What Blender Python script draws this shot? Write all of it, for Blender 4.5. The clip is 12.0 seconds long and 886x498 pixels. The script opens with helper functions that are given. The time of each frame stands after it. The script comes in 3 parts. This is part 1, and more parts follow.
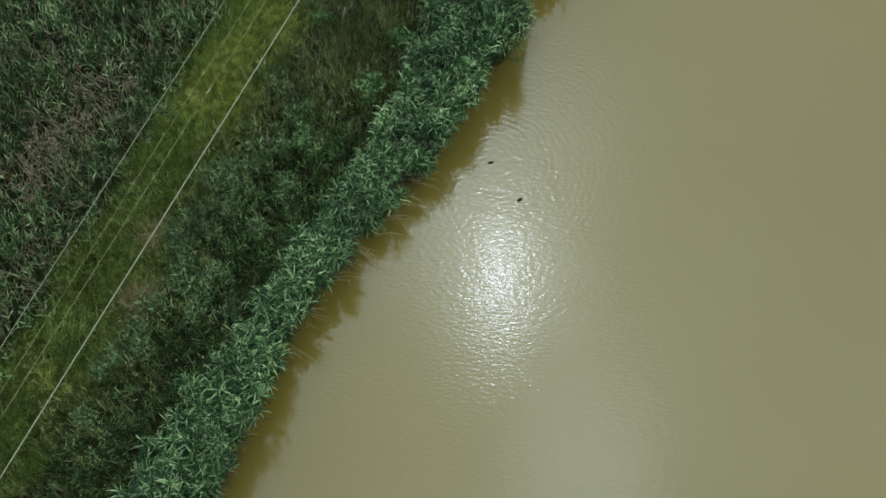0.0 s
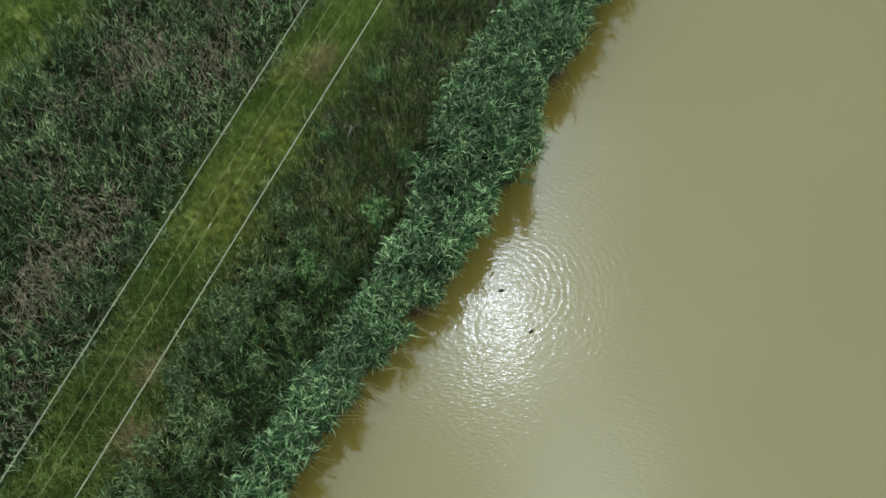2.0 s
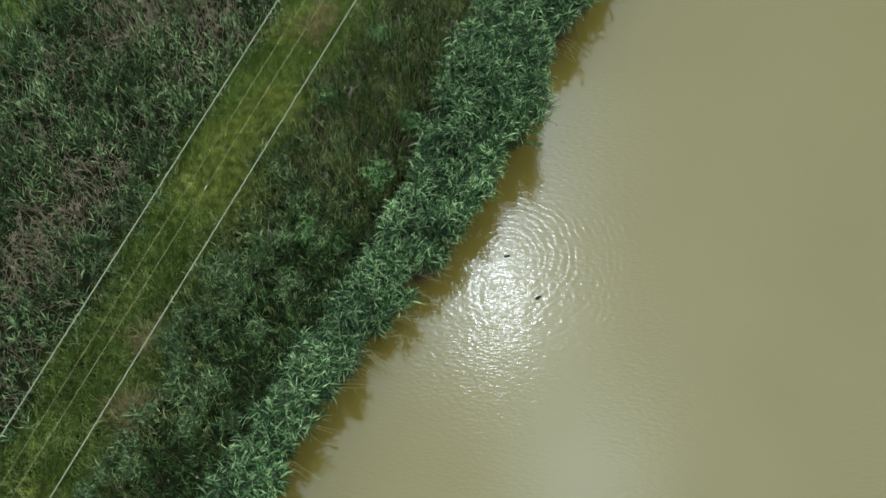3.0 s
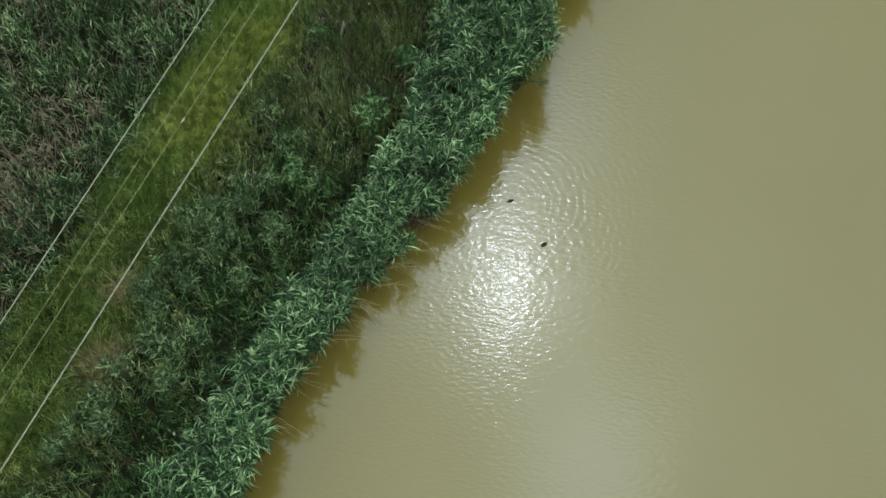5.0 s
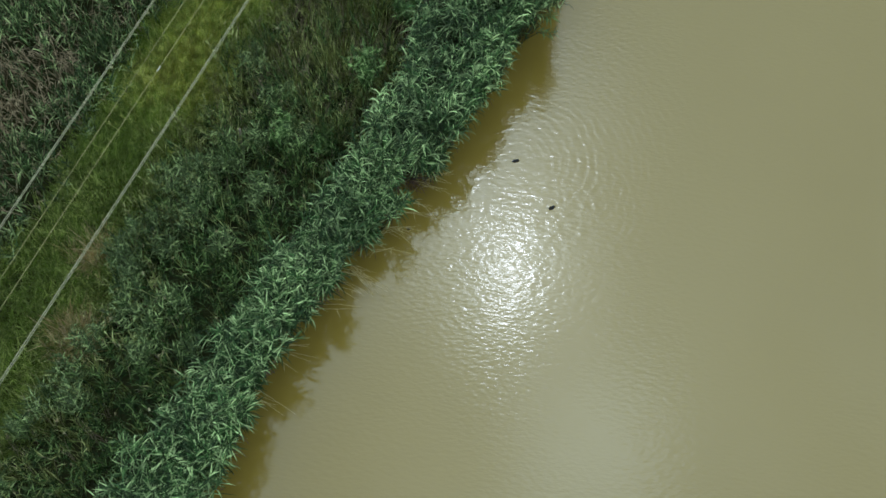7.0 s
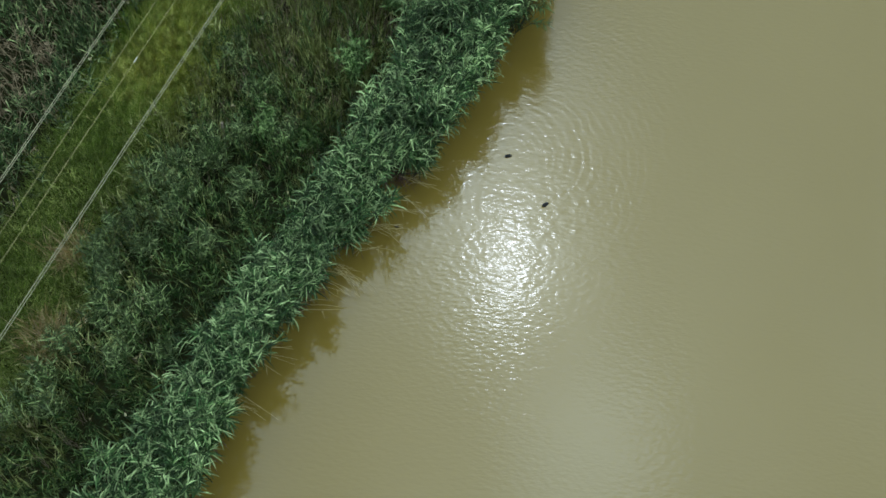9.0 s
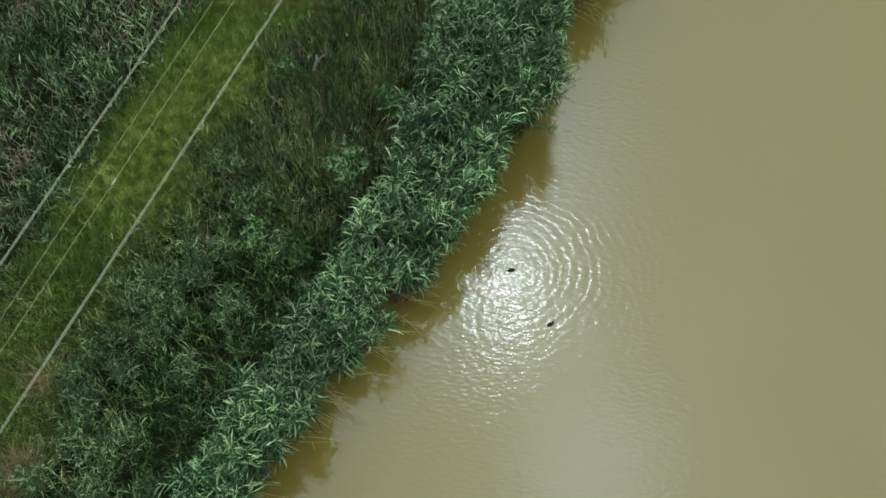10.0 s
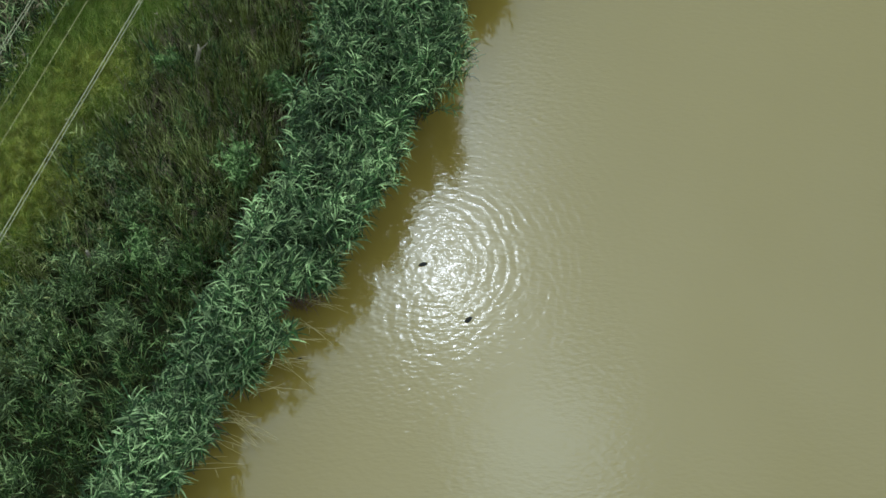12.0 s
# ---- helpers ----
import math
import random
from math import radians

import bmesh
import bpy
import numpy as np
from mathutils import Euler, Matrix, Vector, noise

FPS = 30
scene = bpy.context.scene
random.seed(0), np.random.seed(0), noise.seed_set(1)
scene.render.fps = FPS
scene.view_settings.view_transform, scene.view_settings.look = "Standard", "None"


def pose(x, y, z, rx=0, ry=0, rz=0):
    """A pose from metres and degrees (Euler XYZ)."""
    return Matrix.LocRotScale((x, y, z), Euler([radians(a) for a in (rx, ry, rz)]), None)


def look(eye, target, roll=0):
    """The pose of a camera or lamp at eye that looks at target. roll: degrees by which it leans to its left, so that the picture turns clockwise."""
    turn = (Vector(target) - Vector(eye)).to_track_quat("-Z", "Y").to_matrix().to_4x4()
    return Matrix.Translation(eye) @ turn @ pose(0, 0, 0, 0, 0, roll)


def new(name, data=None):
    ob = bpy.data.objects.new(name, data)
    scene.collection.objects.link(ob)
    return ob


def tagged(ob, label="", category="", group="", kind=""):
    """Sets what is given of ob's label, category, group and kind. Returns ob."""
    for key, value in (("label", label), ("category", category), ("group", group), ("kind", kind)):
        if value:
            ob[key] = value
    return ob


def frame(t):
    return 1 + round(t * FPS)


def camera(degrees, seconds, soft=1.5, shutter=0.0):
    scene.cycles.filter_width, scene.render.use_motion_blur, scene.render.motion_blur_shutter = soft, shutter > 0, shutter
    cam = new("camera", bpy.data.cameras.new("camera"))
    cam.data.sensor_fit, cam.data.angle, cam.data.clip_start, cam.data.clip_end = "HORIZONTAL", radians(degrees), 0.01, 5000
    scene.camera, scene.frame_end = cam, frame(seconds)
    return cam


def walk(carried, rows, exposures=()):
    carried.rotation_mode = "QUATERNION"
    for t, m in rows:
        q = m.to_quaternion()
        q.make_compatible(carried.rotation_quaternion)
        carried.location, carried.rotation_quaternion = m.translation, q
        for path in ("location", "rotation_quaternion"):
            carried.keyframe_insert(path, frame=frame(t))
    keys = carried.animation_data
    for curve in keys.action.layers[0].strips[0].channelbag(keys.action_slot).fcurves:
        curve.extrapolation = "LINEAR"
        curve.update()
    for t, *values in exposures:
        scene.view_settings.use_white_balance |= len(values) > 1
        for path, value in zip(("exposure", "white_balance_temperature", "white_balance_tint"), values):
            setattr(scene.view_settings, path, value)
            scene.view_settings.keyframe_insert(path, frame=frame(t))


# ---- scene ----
cam = camera(45.0, 12.0, 1.65)
# seconds, x, y, height, pitch below the horizon, yaw, roll
PATH = [
    (0.0, 0.011, 0.019, 45.783, 62.704, 0.004, -0.099),
    (0.5, -0.024, 1.939, 46.376, 62.636, -0.151, 0.018),
    (1.0, -0.227, 3.723, 46.845, 61.554, -0.097, -0.053),
    (1.5, -0.269, 4.767, 46.953, 61.147, 0.054, -0.074),
    (2.0, -0.328, 5.005, 46.253, 60.827, 0.178, 0.052),
    (2.5, -0.531, 5.232, 45.491, 61.427, 0.027, 0.107),
    (3.0, -0.606, 5.249, 44.614, 62.074, -0.047, 0.203),
    (5.0, -0.324, 5.095, 40.523, 62.549, 0.517, -0.364),
    (5.5, -0.176, 5.128, 39.542, 62.713, 0.713, -0.588),
    (6.0, -0.221, 5.415, 38.686, 62.802, 0.747, -0.664),
    (6.5, -0.219, 5.831, 37.932, 63.288, 0.642, -0.524),
    (7.0, -0.243, 5.931, 37.138, 63.404, 0.778, -0.462),
    (9.0, 0.121, 6.703, 35.919, 63.694, 0.691, -0.341),
    (9.5, 0.258, 8.566, 35.481, 63.154, 0.727, -0.424),
    (10.0, 0.244, 10.768, 35.312, 62.193, 1.064, -0.651),
    (10.5, 0.255, 12.378, 35.027, 62.125, 1.075, -0.644),
    (11.0, 0.539, 12.878, 34.407, 62.222, -0.579, -0.138),
    (11.5, 0.944, 12.761, 33.697, 62.570, -3.170, 0.757),
    (12.0, 1.312, 12.371, 32.911, 62.958, -6.309, 2.114),
]


def aimed(x, y, z, pitch, yaw, roll):
    return pose(x, y, z, 0, 0, yaw) @ pose(0, 0, 0, 90 - pitch, 0, 0) @ pose(0, 0, 0, 0, 0, roll)


walk(cam, [(t, aimed(*p)) for t, *p in PATH], ((0.0, -0.18, 5600, -7), (0.6, -0.17, 5600, -7), (1.5, 0.0, 5600, -7), (3.0, 0.06, 5600, -7), (5.5, 0.0, 5600, -7), (9.0, -0.10, 5600, -7), (9.5, -0.09, 5600, -7), (10.0, 0.0, 5600, -7), (11.0, 0.14, 5600, -7), (12.0, 0.01, 5600, -7)))

# ---- world, sun and exposure ----
SUN_ELEVATION, SUN_BEARING = radians(64.3), radians(7.2)      # bearing from +y towards +x

GLOWS = (  # elevation, bearing, spread, share above the even veil
    (64.3, 7.2, 1.6, 1.25),
    (63.6, 10.8, 2.0, 0.50),
    (61.5, 5.0, 2.6, 0.10),
    (60.6, -0.5, 2.0, 0.56),
    (55.6, 7.8, 2.2, 0.27),
    (72.4, 27.0, 2.8, 0.75),
    # broad glow added to brighten the water towards +x, not a cloud
    (57.0, 44.0, 10.0, 0.18),
)

world = bpy.data.worlds.new("world")
scene.world = world
world.use_nodes = True
wn = world.node_tree
wn.nodes.clear()
sky = wn.nodes.new("ShaderNodeTexSky")
sky.sky_type = "NISHITA"
sky.sun_disc = False
sky.sun_elevation = SUN_ELEVATION
sky.sun_rotation = SUN_BEARING
sky.dust_density = 8.0
back = wn.nodes.new("ShaderNodeBackground")
back.inputs["Strength"].default_value = 0.125
out = wn.nodes.new("ShaderNodeOutputWorld")
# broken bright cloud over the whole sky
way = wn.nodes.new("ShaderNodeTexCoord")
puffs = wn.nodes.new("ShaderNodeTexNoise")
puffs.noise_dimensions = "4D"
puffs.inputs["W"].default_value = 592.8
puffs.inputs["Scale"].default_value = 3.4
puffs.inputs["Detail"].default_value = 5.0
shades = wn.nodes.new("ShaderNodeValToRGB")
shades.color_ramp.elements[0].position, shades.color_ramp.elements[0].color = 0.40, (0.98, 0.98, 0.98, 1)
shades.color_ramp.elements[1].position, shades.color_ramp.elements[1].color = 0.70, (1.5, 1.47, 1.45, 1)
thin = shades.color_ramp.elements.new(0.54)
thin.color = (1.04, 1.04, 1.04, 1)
lit = wn.nodes.new("ShaderNodeVectorMath")
lit.operation = "MULTIPLY"
cool = wn.nodes.new("ShaderNodeVectorMath")
cool.operation = "MULTIPLY_ADD"
cool.inputs[1].default_value = (0.14, 0.15, 0.17)
cool.inputs[2].default_value = (8.5, 8.9, 9.5)       # the even white of the high veil
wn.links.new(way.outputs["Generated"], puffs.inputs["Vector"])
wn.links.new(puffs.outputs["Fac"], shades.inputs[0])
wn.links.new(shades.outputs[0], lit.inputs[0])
wn.links.new(sky.outputs[0], cool.inputs[0])
wn.links.new(cool.outputs[0], lit.inputs[1])
# an overcast sky is darker towards the horizon
split = wn.nodes.new("ShaderNodeSeparateXYZ")
steep = wn.nodes.new("ShaderNodeMapRange")
steep.inputs["From Max"].default_value = 0.72
steep.inputs["To Min"].default_value = 0.15
steep.inputs["To Max"].default_value = 1.0
dome = wn.nodes.new("ShaderNodeVectorMath")
dome.operation = "SCALE"
wn.links.new(way.outputs["Generated"], split.inputs[0])
wn.links.new(split.outputs[2], steep.inputs["Value"])
# the veil glows round the hidden sun, thinner places in the cloud let more light through, and the last broad glow is
# only added to lift the water towards +x
stir = wn.nodes.new("ShaderNodeTexNoise")
stir.inputs["Scale"].default_value = 9.0
stir.inputs["Detail"].default_value = 4.0
wn.links.new(way.outputs["Generated"], stir.inputs["Vector"])
drift = wn.nodes.new("ShaderNodeVectorMath")
drift.operation = "MULTIPLY_ADD"
drift.inputs[1].default_value = (0.13, 0.13, 0.13)
wn.links.new(stir.outputs["Color"], drift.inputs[0])
centred = wn.nodes.new("ShaderNodeVectorMath")
centred.operation = "SUBTRACT"
centred.inputs[1].default_value = (0.065, 0.065, 0.065)
wn.links.new(way.outputs["Generated"], centred.inputs[0])
wn.links.new(centred.outputs[0], drift.inputs[2])
glow = None
for height, bearing, spread, share in GLOWS:
    near = wn.nodes.new("ShaderNodeVectorMath")
    near.operation = "DISTANCE"
    near.inputs[1].default_value = (math.cos(radians(height)) * math.sin(radians(bearing)), math.cos(radians(height)) * math.cos(radians(bearing)), math.sin(radians(height)))
    wn.links.new(drift.outputs[0], near.inputs[0])
    steps = near.outputs["Value"]
    for op, by in (("DIVIDE", radians(spread)), ("POWER", 2.0), ("MULTIPLY", -0.5), ("EXPONENT", 0.0), ("MULTIPLY", share)):
        step = wn.nodes.new("ShaderNodeMath")
        step.operation = op
        step.inputs[1].default_value = by
        wn.links.new(steps, step.inputs[0])
        steps = step.outputs[0]
    both = wn.nodes.new("ShaderNodeMath")
    both.inputs[0].default_value = 1.0
    wn.links.new(steps, both.inputs[1])
    if glow is not None:
        wn.links.new(glow, both.inputs[0])
    glow = both.outputs[0]
bright = wn.nodes.new("ShaderNodeVectorMath")
bright.operation = "SCALE"
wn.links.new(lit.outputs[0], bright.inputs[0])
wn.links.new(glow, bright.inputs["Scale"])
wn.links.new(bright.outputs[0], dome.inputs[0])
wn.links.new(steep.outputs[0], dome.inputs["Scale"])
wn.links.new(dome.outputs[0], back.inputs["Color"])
wn.links.new(back.outputs[0], out.inputs[0])

sun = new("sun", bpy.data.lights.new("sun", "SUN"))
sun.data.energy = 0.022
sun.data.angle = radians(2.4)
sun.data.color = (1.0, 0.87, 1.0)
sun.matrix_world = look((0, 0, 0), (-math.cos(SUN_ELEVATION) * math.sin(SUN_BEARING), -math.cos(SUN_ELEVATION) * math.cos(SUN_BEARING), -math.sin(SUN_ELEVATION)))

# ---- materials ----


class Nodes:
    """A node material with short calls."""

    def __init__(self, name):
        self.mat = bpy.data.materials.new(name)
        self.mat.use_nodes = True
        self.tree = self.mat.node_tree
        self.tree.nodes.clear()
        self.end = self.tree.nodes.new("ShaderNodeOutputMaterial")

    def put(self, kind, _out=0, **sockets):
        n = self.tree.nodes.new(kind)
        for key, value in sockets.items():
            key = key.replace("_", " ")
            if hasattr(value, "is_output"):
                self.tree.links.new(value, n.inputs[key])
            else:
                n.inputs[key].default_value = value
        return n

    def maths(self, op, a, b=0.0, c=0.0):
        n = self.tree.nodes.new("ShaderNodeMath")
        n.operation = op
        for k, value in enumerate((a, b, c)):
            if hasattr(value, "is_output"):
                self.tree.links.new(value, n.inputs[k])
            else:
                n.inputs[k].default_value = value
        return n.outputs[0]

    def noise(self, scale, detail=4.0, where=None, rough=0.55):
        n = self.put("ShaderNodeTexNoise", Scale=scale, Detail=detail, Roughness=rough)
        self.tree.links.new(where or self.place(), n.inputs["Vector"])
        return n.outputs["Fac"]

    def place(self):
        return self.put("ShaderNodeNewGeometry").outputs["Position"]

    def island(self):
        return self.put("ShaderNodeNewGeometry").outputs["Random Per Island"]

    def ramp(self, fac, *stops):
        n = self.tree.nodes.new("ShaderNodeValToRGB")
        while len(n.color_ramp.elements) < len(stops):
            n.color_ramp.elements.new(1.0)
        for e, (at, colour) in zip(n.color_ramp.elements, stops):
            e.position, e.color = at, (*colour, 1)
        self.tree.links.new(fac, n.inputs[0])
        return n.outputs[0]

    def mix(self, fac, a, b, blend="MIX"):
        n = self.tree.nodes.new("ShaderNodeMix")
        n.data_type, n.blend_type = "RGBA", blend
        for k, value in ((0, fac), (6, a), (7, b)):
            if hasattr(value, "is_output"):
                self.tree.links.new(value, n.inputs[k])
            else:
                n.inputs[k].default_value = value if k == 0 else (*value, 1)
        return n.outputs[2]

    def bump(self, height, strength=0.5, distance=0.01):
        n = self.put("ShaderNodeBump", Height=height, Strength=strength, Distance=distance)
        return n.outputs[0]

    def finish(self, shader):
        self.tree.links.new(shader, self.end.inputs[0])
        return self.mat


def leaf_material(name, dark, mid, light, glow=0.35, rough=0.42, patch=0.35, shine=0.3, low=0.2):
    """Leaves: each blade has its own tone, drifting over a few metres, with shade painted in by tuft-sized noise; light
    comes through them.
    """
    m = Nodes(name)
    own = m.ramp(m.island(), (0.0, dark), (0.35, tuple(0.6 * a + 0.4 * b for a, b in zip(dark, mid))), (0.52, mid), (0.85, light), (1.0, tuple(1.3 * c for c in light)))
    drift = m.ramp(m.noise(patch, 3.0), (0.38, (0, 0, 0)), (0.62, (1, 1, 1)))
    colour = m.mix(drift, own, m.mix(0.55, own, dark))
    # dark noise multiplied into the colour stands in for shade between tufts
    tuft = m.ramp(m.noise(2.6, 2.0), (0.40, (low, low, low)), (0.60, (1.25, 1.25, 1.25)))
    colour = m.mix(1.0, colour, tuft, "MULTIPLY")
    fine = m.noise(38.0, 2.0)
    colour = m.mix(m.maths("MULTIPLY", fine, 0.05), colour, light)
    main = m.put("ShaderNodeBsdfPrincipled", Base_Color=colour, Roughness=rough, Specular_IOR_Level=shine)
    thin = m.put("ShaderNodeBsdfTranslucent", Color=m.mix(0.5, colour, (mid[0] * 1.5, mid[1] * 1.3, mid[2] * 0.5)))
    both = m.put("ShaderNodeMixShader", Fac=glow)
    m.tree.links.new(main.outputs[0], both.inputs[1])
    m.tree.links.new(thin.outputs[0], both.inputs[2])
    return m.finish(both.outputs[0])


def stalk_material(name, dark, light, rough=0.7):
    m = Nodes(name)
    colour = m.mix(m.noise(9.0, 3.0), m.ramp(m.island(), (0.0, dark), (1.0, light)), dark)
    height = m.noise(120.0, 2.0)
    return m.finish(m.put("ShaderNodeBsdfPrincipled", Base_Color=colour, Roughness=rough, Normal=m.bump(height, 0.4, 0.004)).outputs[0])


# dark and light tones also paint gap shade and sky sheen into these leaves
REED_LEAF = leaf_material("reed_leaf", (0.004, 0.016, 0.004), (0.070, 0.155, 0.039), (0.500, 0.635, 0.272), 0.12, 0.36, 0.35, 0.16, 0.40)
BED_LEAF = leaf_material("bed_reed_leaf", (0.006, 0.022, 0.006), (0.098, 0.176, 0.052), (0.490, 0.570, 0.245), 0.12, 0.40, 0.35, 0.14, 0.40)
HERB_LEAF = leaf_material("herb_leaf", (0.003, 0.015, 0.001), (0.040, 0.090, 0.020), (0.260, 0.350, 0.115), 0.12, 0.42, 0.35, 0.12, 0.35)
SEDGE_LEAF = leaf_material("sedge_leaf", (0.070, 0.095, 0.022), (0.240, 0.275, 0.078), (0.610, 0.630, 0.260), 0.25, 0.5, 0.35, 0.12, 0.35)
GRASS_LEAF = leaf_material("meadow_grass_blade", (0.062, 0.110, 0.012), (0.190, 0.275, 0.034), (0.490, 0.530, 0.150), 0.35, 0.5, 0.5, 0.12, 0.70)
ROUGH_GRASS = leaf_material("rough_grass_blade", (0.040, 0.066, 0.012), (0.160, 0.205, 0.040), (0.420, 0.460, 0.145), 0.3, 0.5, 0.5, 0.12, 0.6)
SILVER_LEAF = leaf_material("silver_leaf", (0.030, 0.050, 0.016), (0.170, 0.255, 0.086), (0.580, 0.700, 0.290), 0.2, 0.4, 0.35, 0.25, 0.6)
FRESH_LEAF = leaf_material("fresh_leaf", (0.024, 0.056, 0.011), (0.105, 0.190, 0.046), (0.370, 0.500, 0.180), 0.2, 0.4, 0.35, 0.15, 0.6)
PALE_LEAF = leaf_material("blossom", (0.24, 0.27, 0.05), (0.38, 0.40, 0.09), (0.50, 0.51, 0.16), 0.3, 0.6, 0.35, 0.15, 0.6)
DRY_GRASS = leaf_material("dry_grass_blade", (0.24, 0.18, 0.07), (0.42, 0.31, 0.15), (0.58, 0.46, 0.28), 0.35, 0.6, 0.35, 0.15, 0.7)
REED_STALK = stalk_material("reed_stalk", (0.020, 0.024, 0.008), (0.070, 0.072, 0.026))
DRY_STALK = stalk_material("dry_stalk", (0.150, 0.105, 0.052), (0.620, 0.510, 0.310))
STRAW = stalk_material("straw", (0.38, 0.30, 0.11), (0.60, 0.50, 0.24))
RED_STALK = stalk_material("rusty_stalk", (0.070, 0.035, 0.024), (0.170, 0.090, 0.065))
BEIGE_STALK = stalk_material("beige_stalk", (0.17, 0.115, 0.075), (0.60, 0.48, 0.34))
GREY_WOOD = stalk_material("weathered_wood", (0.17, 0.138, 0.098), (0.50, 0.42, 0.31), 0.85)
BARK = stalk_material("bark", (0.045, 0.035, 0.025), (0.10, 0.08, 0.06), 0.9)
DARK_LUMP = stalk_material("dark_bird_debris", (0.006, 0.005, 0.004), (0.018, 0.015, 0.012), 0.9)
CABLE = stalk_material("weathered_aluminium", (0.29, 0.275, 0.16), (0.72, 0.68, 0.44), 0.7)
WIRE = stalk_material("pale_wire", (0.26, 0.24, 0.09), (0.56, 0.51, 0.23), 0.7)
SLEEVE = stalk_material("bright_sleeve", (0.60, 0.58, 0.42), (0.74, 0.72, 0.56), 0.5)


def ground_material():
    m = Nodes("ground")
    soil = m.ramp(m.noise(1.7, 6.0), (0.3, (0.014, 0.012, 0.007)), (0.6, (0.026, 0.024, 0.010)), (0.8, (0.050, 0.038, 0.022)))
    moss = m.ramp(m.noise(0.35, 4.0), (0.35, (0.020, 0.024, 0.008)), (0.7, (0.036, 0.040, 0.012)))
    colour = m.mix(m.noise(6.0, 5.0), soil, moss)
    height = m.noise(14.0, 6.0)
    return m.finish(m.put("ShaderNodeBsdfPrincipled", Base_Color=colour, Roughness=0.95, Specular_IOR_Level=0.05, Normal=m.bump(height, 0.8, 0.06)).outputs[0])


RINGS = ((2.45, 28.55, 1.0, 5.6, 0.36), (3.80, 26.38, 0.45, 5.2, 0.40))      # x, y, share, reach and length of the rings on the water


def water_material():
    """Muddy water: silt colour below a smooth surface, rings round two lumps standing in for waterbirds and faint wind
    ripples.
    """
    m = Nodes("muddy_water")
    where = m.place()
    silt = m.ramp(m.noise(0.06, 3.0, where), (0.3, (0.190, 0.137, 0.0255)), (0.7, (0.205, 0.149, 0.0295)))
    wander = m.put("ShaderNodeTexNoise", Scale=0.55, Detail=1.0, Roughness=0.4, Vector=where).outputs["Fac"]
    ragged = m.put("ShaderNodeTexNoise", Scale=2.2, Detail=1.0, Roughness=0.4, Vector=where).outputs["Fac"]
    total = None
    for x, y, share, reach, length in RINGS:
        span = m.tree.nodes.new("ShaderNodeVectorMath")
        span.operation = "DISTANCE"
        m.tree.links.new(where, span.inputs[0])
        span.inputs[1].default_value = (x, y, 0)
        r = span.outputs["Value"]
        turns = m.maths("ADD", m.maths("MULTIPLY", r, 2 * math.pi / length), m.maths("ADD", m.maths("MULTIPLY", wander, 9.0), m.maths("MULTIPLY", ragged, 3.6)))
        apart = m.put("ShaderNodeSeparateXYZ", Vector=where)
        ahead = m.maths("DIVIDE", m.maths("SUBTRACT", apart.outputs[1], y), m.maths("ADD", r, 0.3))
        lee = m.put("ShaderNodeMapRange", Value=ahead, From_Min=-0.9, From_Max=0.0, To_Min=0.45, To_Max=1.0).outputs[0]
        swell = m.put("ShaderNodeMapRange", Value=r, From_Min=0.3, From_Max=2.6, To_Min=0.45, To_Max=1.0).outputs[0]
        fade = m.put("ShaderNodeMapRange", Value=r, From_Min=reach * 0.5, From_Max=reach, To_Min=1.0, To_Max=0.0)
        fade.interpolation_type = "SMOOTHSTEP"
        tail = m.put("ShaderNodeMapRange", Value=r, From_Min=reach, From_Max=reach * 1.8, To_Min=0.45, To_Max=0.0)
        strong = m.maths("MAXIMUM", fade.outputs[0], tail.outputs[0])
        patchy = m.ramp(m.noise(0.75 + 0.3 * share, 2.0, where), (0.36, (0.25, 0.25, 0.25)), (0.60, (1, 1, 1)))
        wave = m.maths("MULTIPLY", m.maths("MULTIPLY", m.maths("ADD", m.maths("SINE", turns), m.maths("MULTIPLY", m.maths("SINE", m.maths("MULTIPLY", turns, 2.0)), 0.3)), strong), m.maths("MULTIPLY", m.maths("MULTIPLY", patchy, m.maths("MULTIPLY", swell, lee)), 0.0014 * share))
        chop = m.maths("MULTIPLY", m.noise(2.4, 1.0, where), m.maths("MULTIPLY", strong, 0.0055 * share))
        wave = m.maths("ADD", wave, chop)
        total = wave if total is None else m.maths("ADD", total, wave)
    lively = m.ramp(m.noise(0.16, 2.0, where), (0.35, (0.55, 0.55, 0.55)), (0.65, (1, 1, 1)))
    stretched = m.tree.nodes.new("ShaderNodeMapping")
    m.tree.links.new(where, stretched.inputs[0])
    stretched.inputs["Rotation"].default_value = (0, 0, radians(28))
    stretched.inputs["Scale"].default_value = (3.5, 8.0, 1.0)
    breeze = m.maths("MULTIPLY", m.noise(1.0, 1.5, stretched.outputs[0]), m.maths("MULTIPLY", lively, 0.0090))
    total = m.maths("ADD", total, breeze)
    # the water under the bank lies still
    inland = m.tree.nodes.new("ShaderNodeVectorMath")
    inland.operation = "DOT_PRODUCT"
    m.tree.links.new(where, inland.inputs[0])
    inland.inputs[1].default_value = (-0.857, 0.515, 0)
    calm = m.put("ShaderNodeMapRange", Value=inland.outputs["Value"], From_Min=13.6, From_Max=14.5, To_Min=1.0, To_Max=0.15)
    total = m.maths("MULTIPLY", total, calm.outputs[0])
    bump = m.put("ShaderNodeBump", Height=total, Strength=1.0, Distance=1.0)
    skin = m.put("ShaderNodeBsdfPrincipled", Base_Color=silt, Roughness=0.025, IOR=1.59, Normal=bump.outputs[0])
    return m.finish(skin.outputs[0])


GROUND, WATER = ground_material(), water_material()

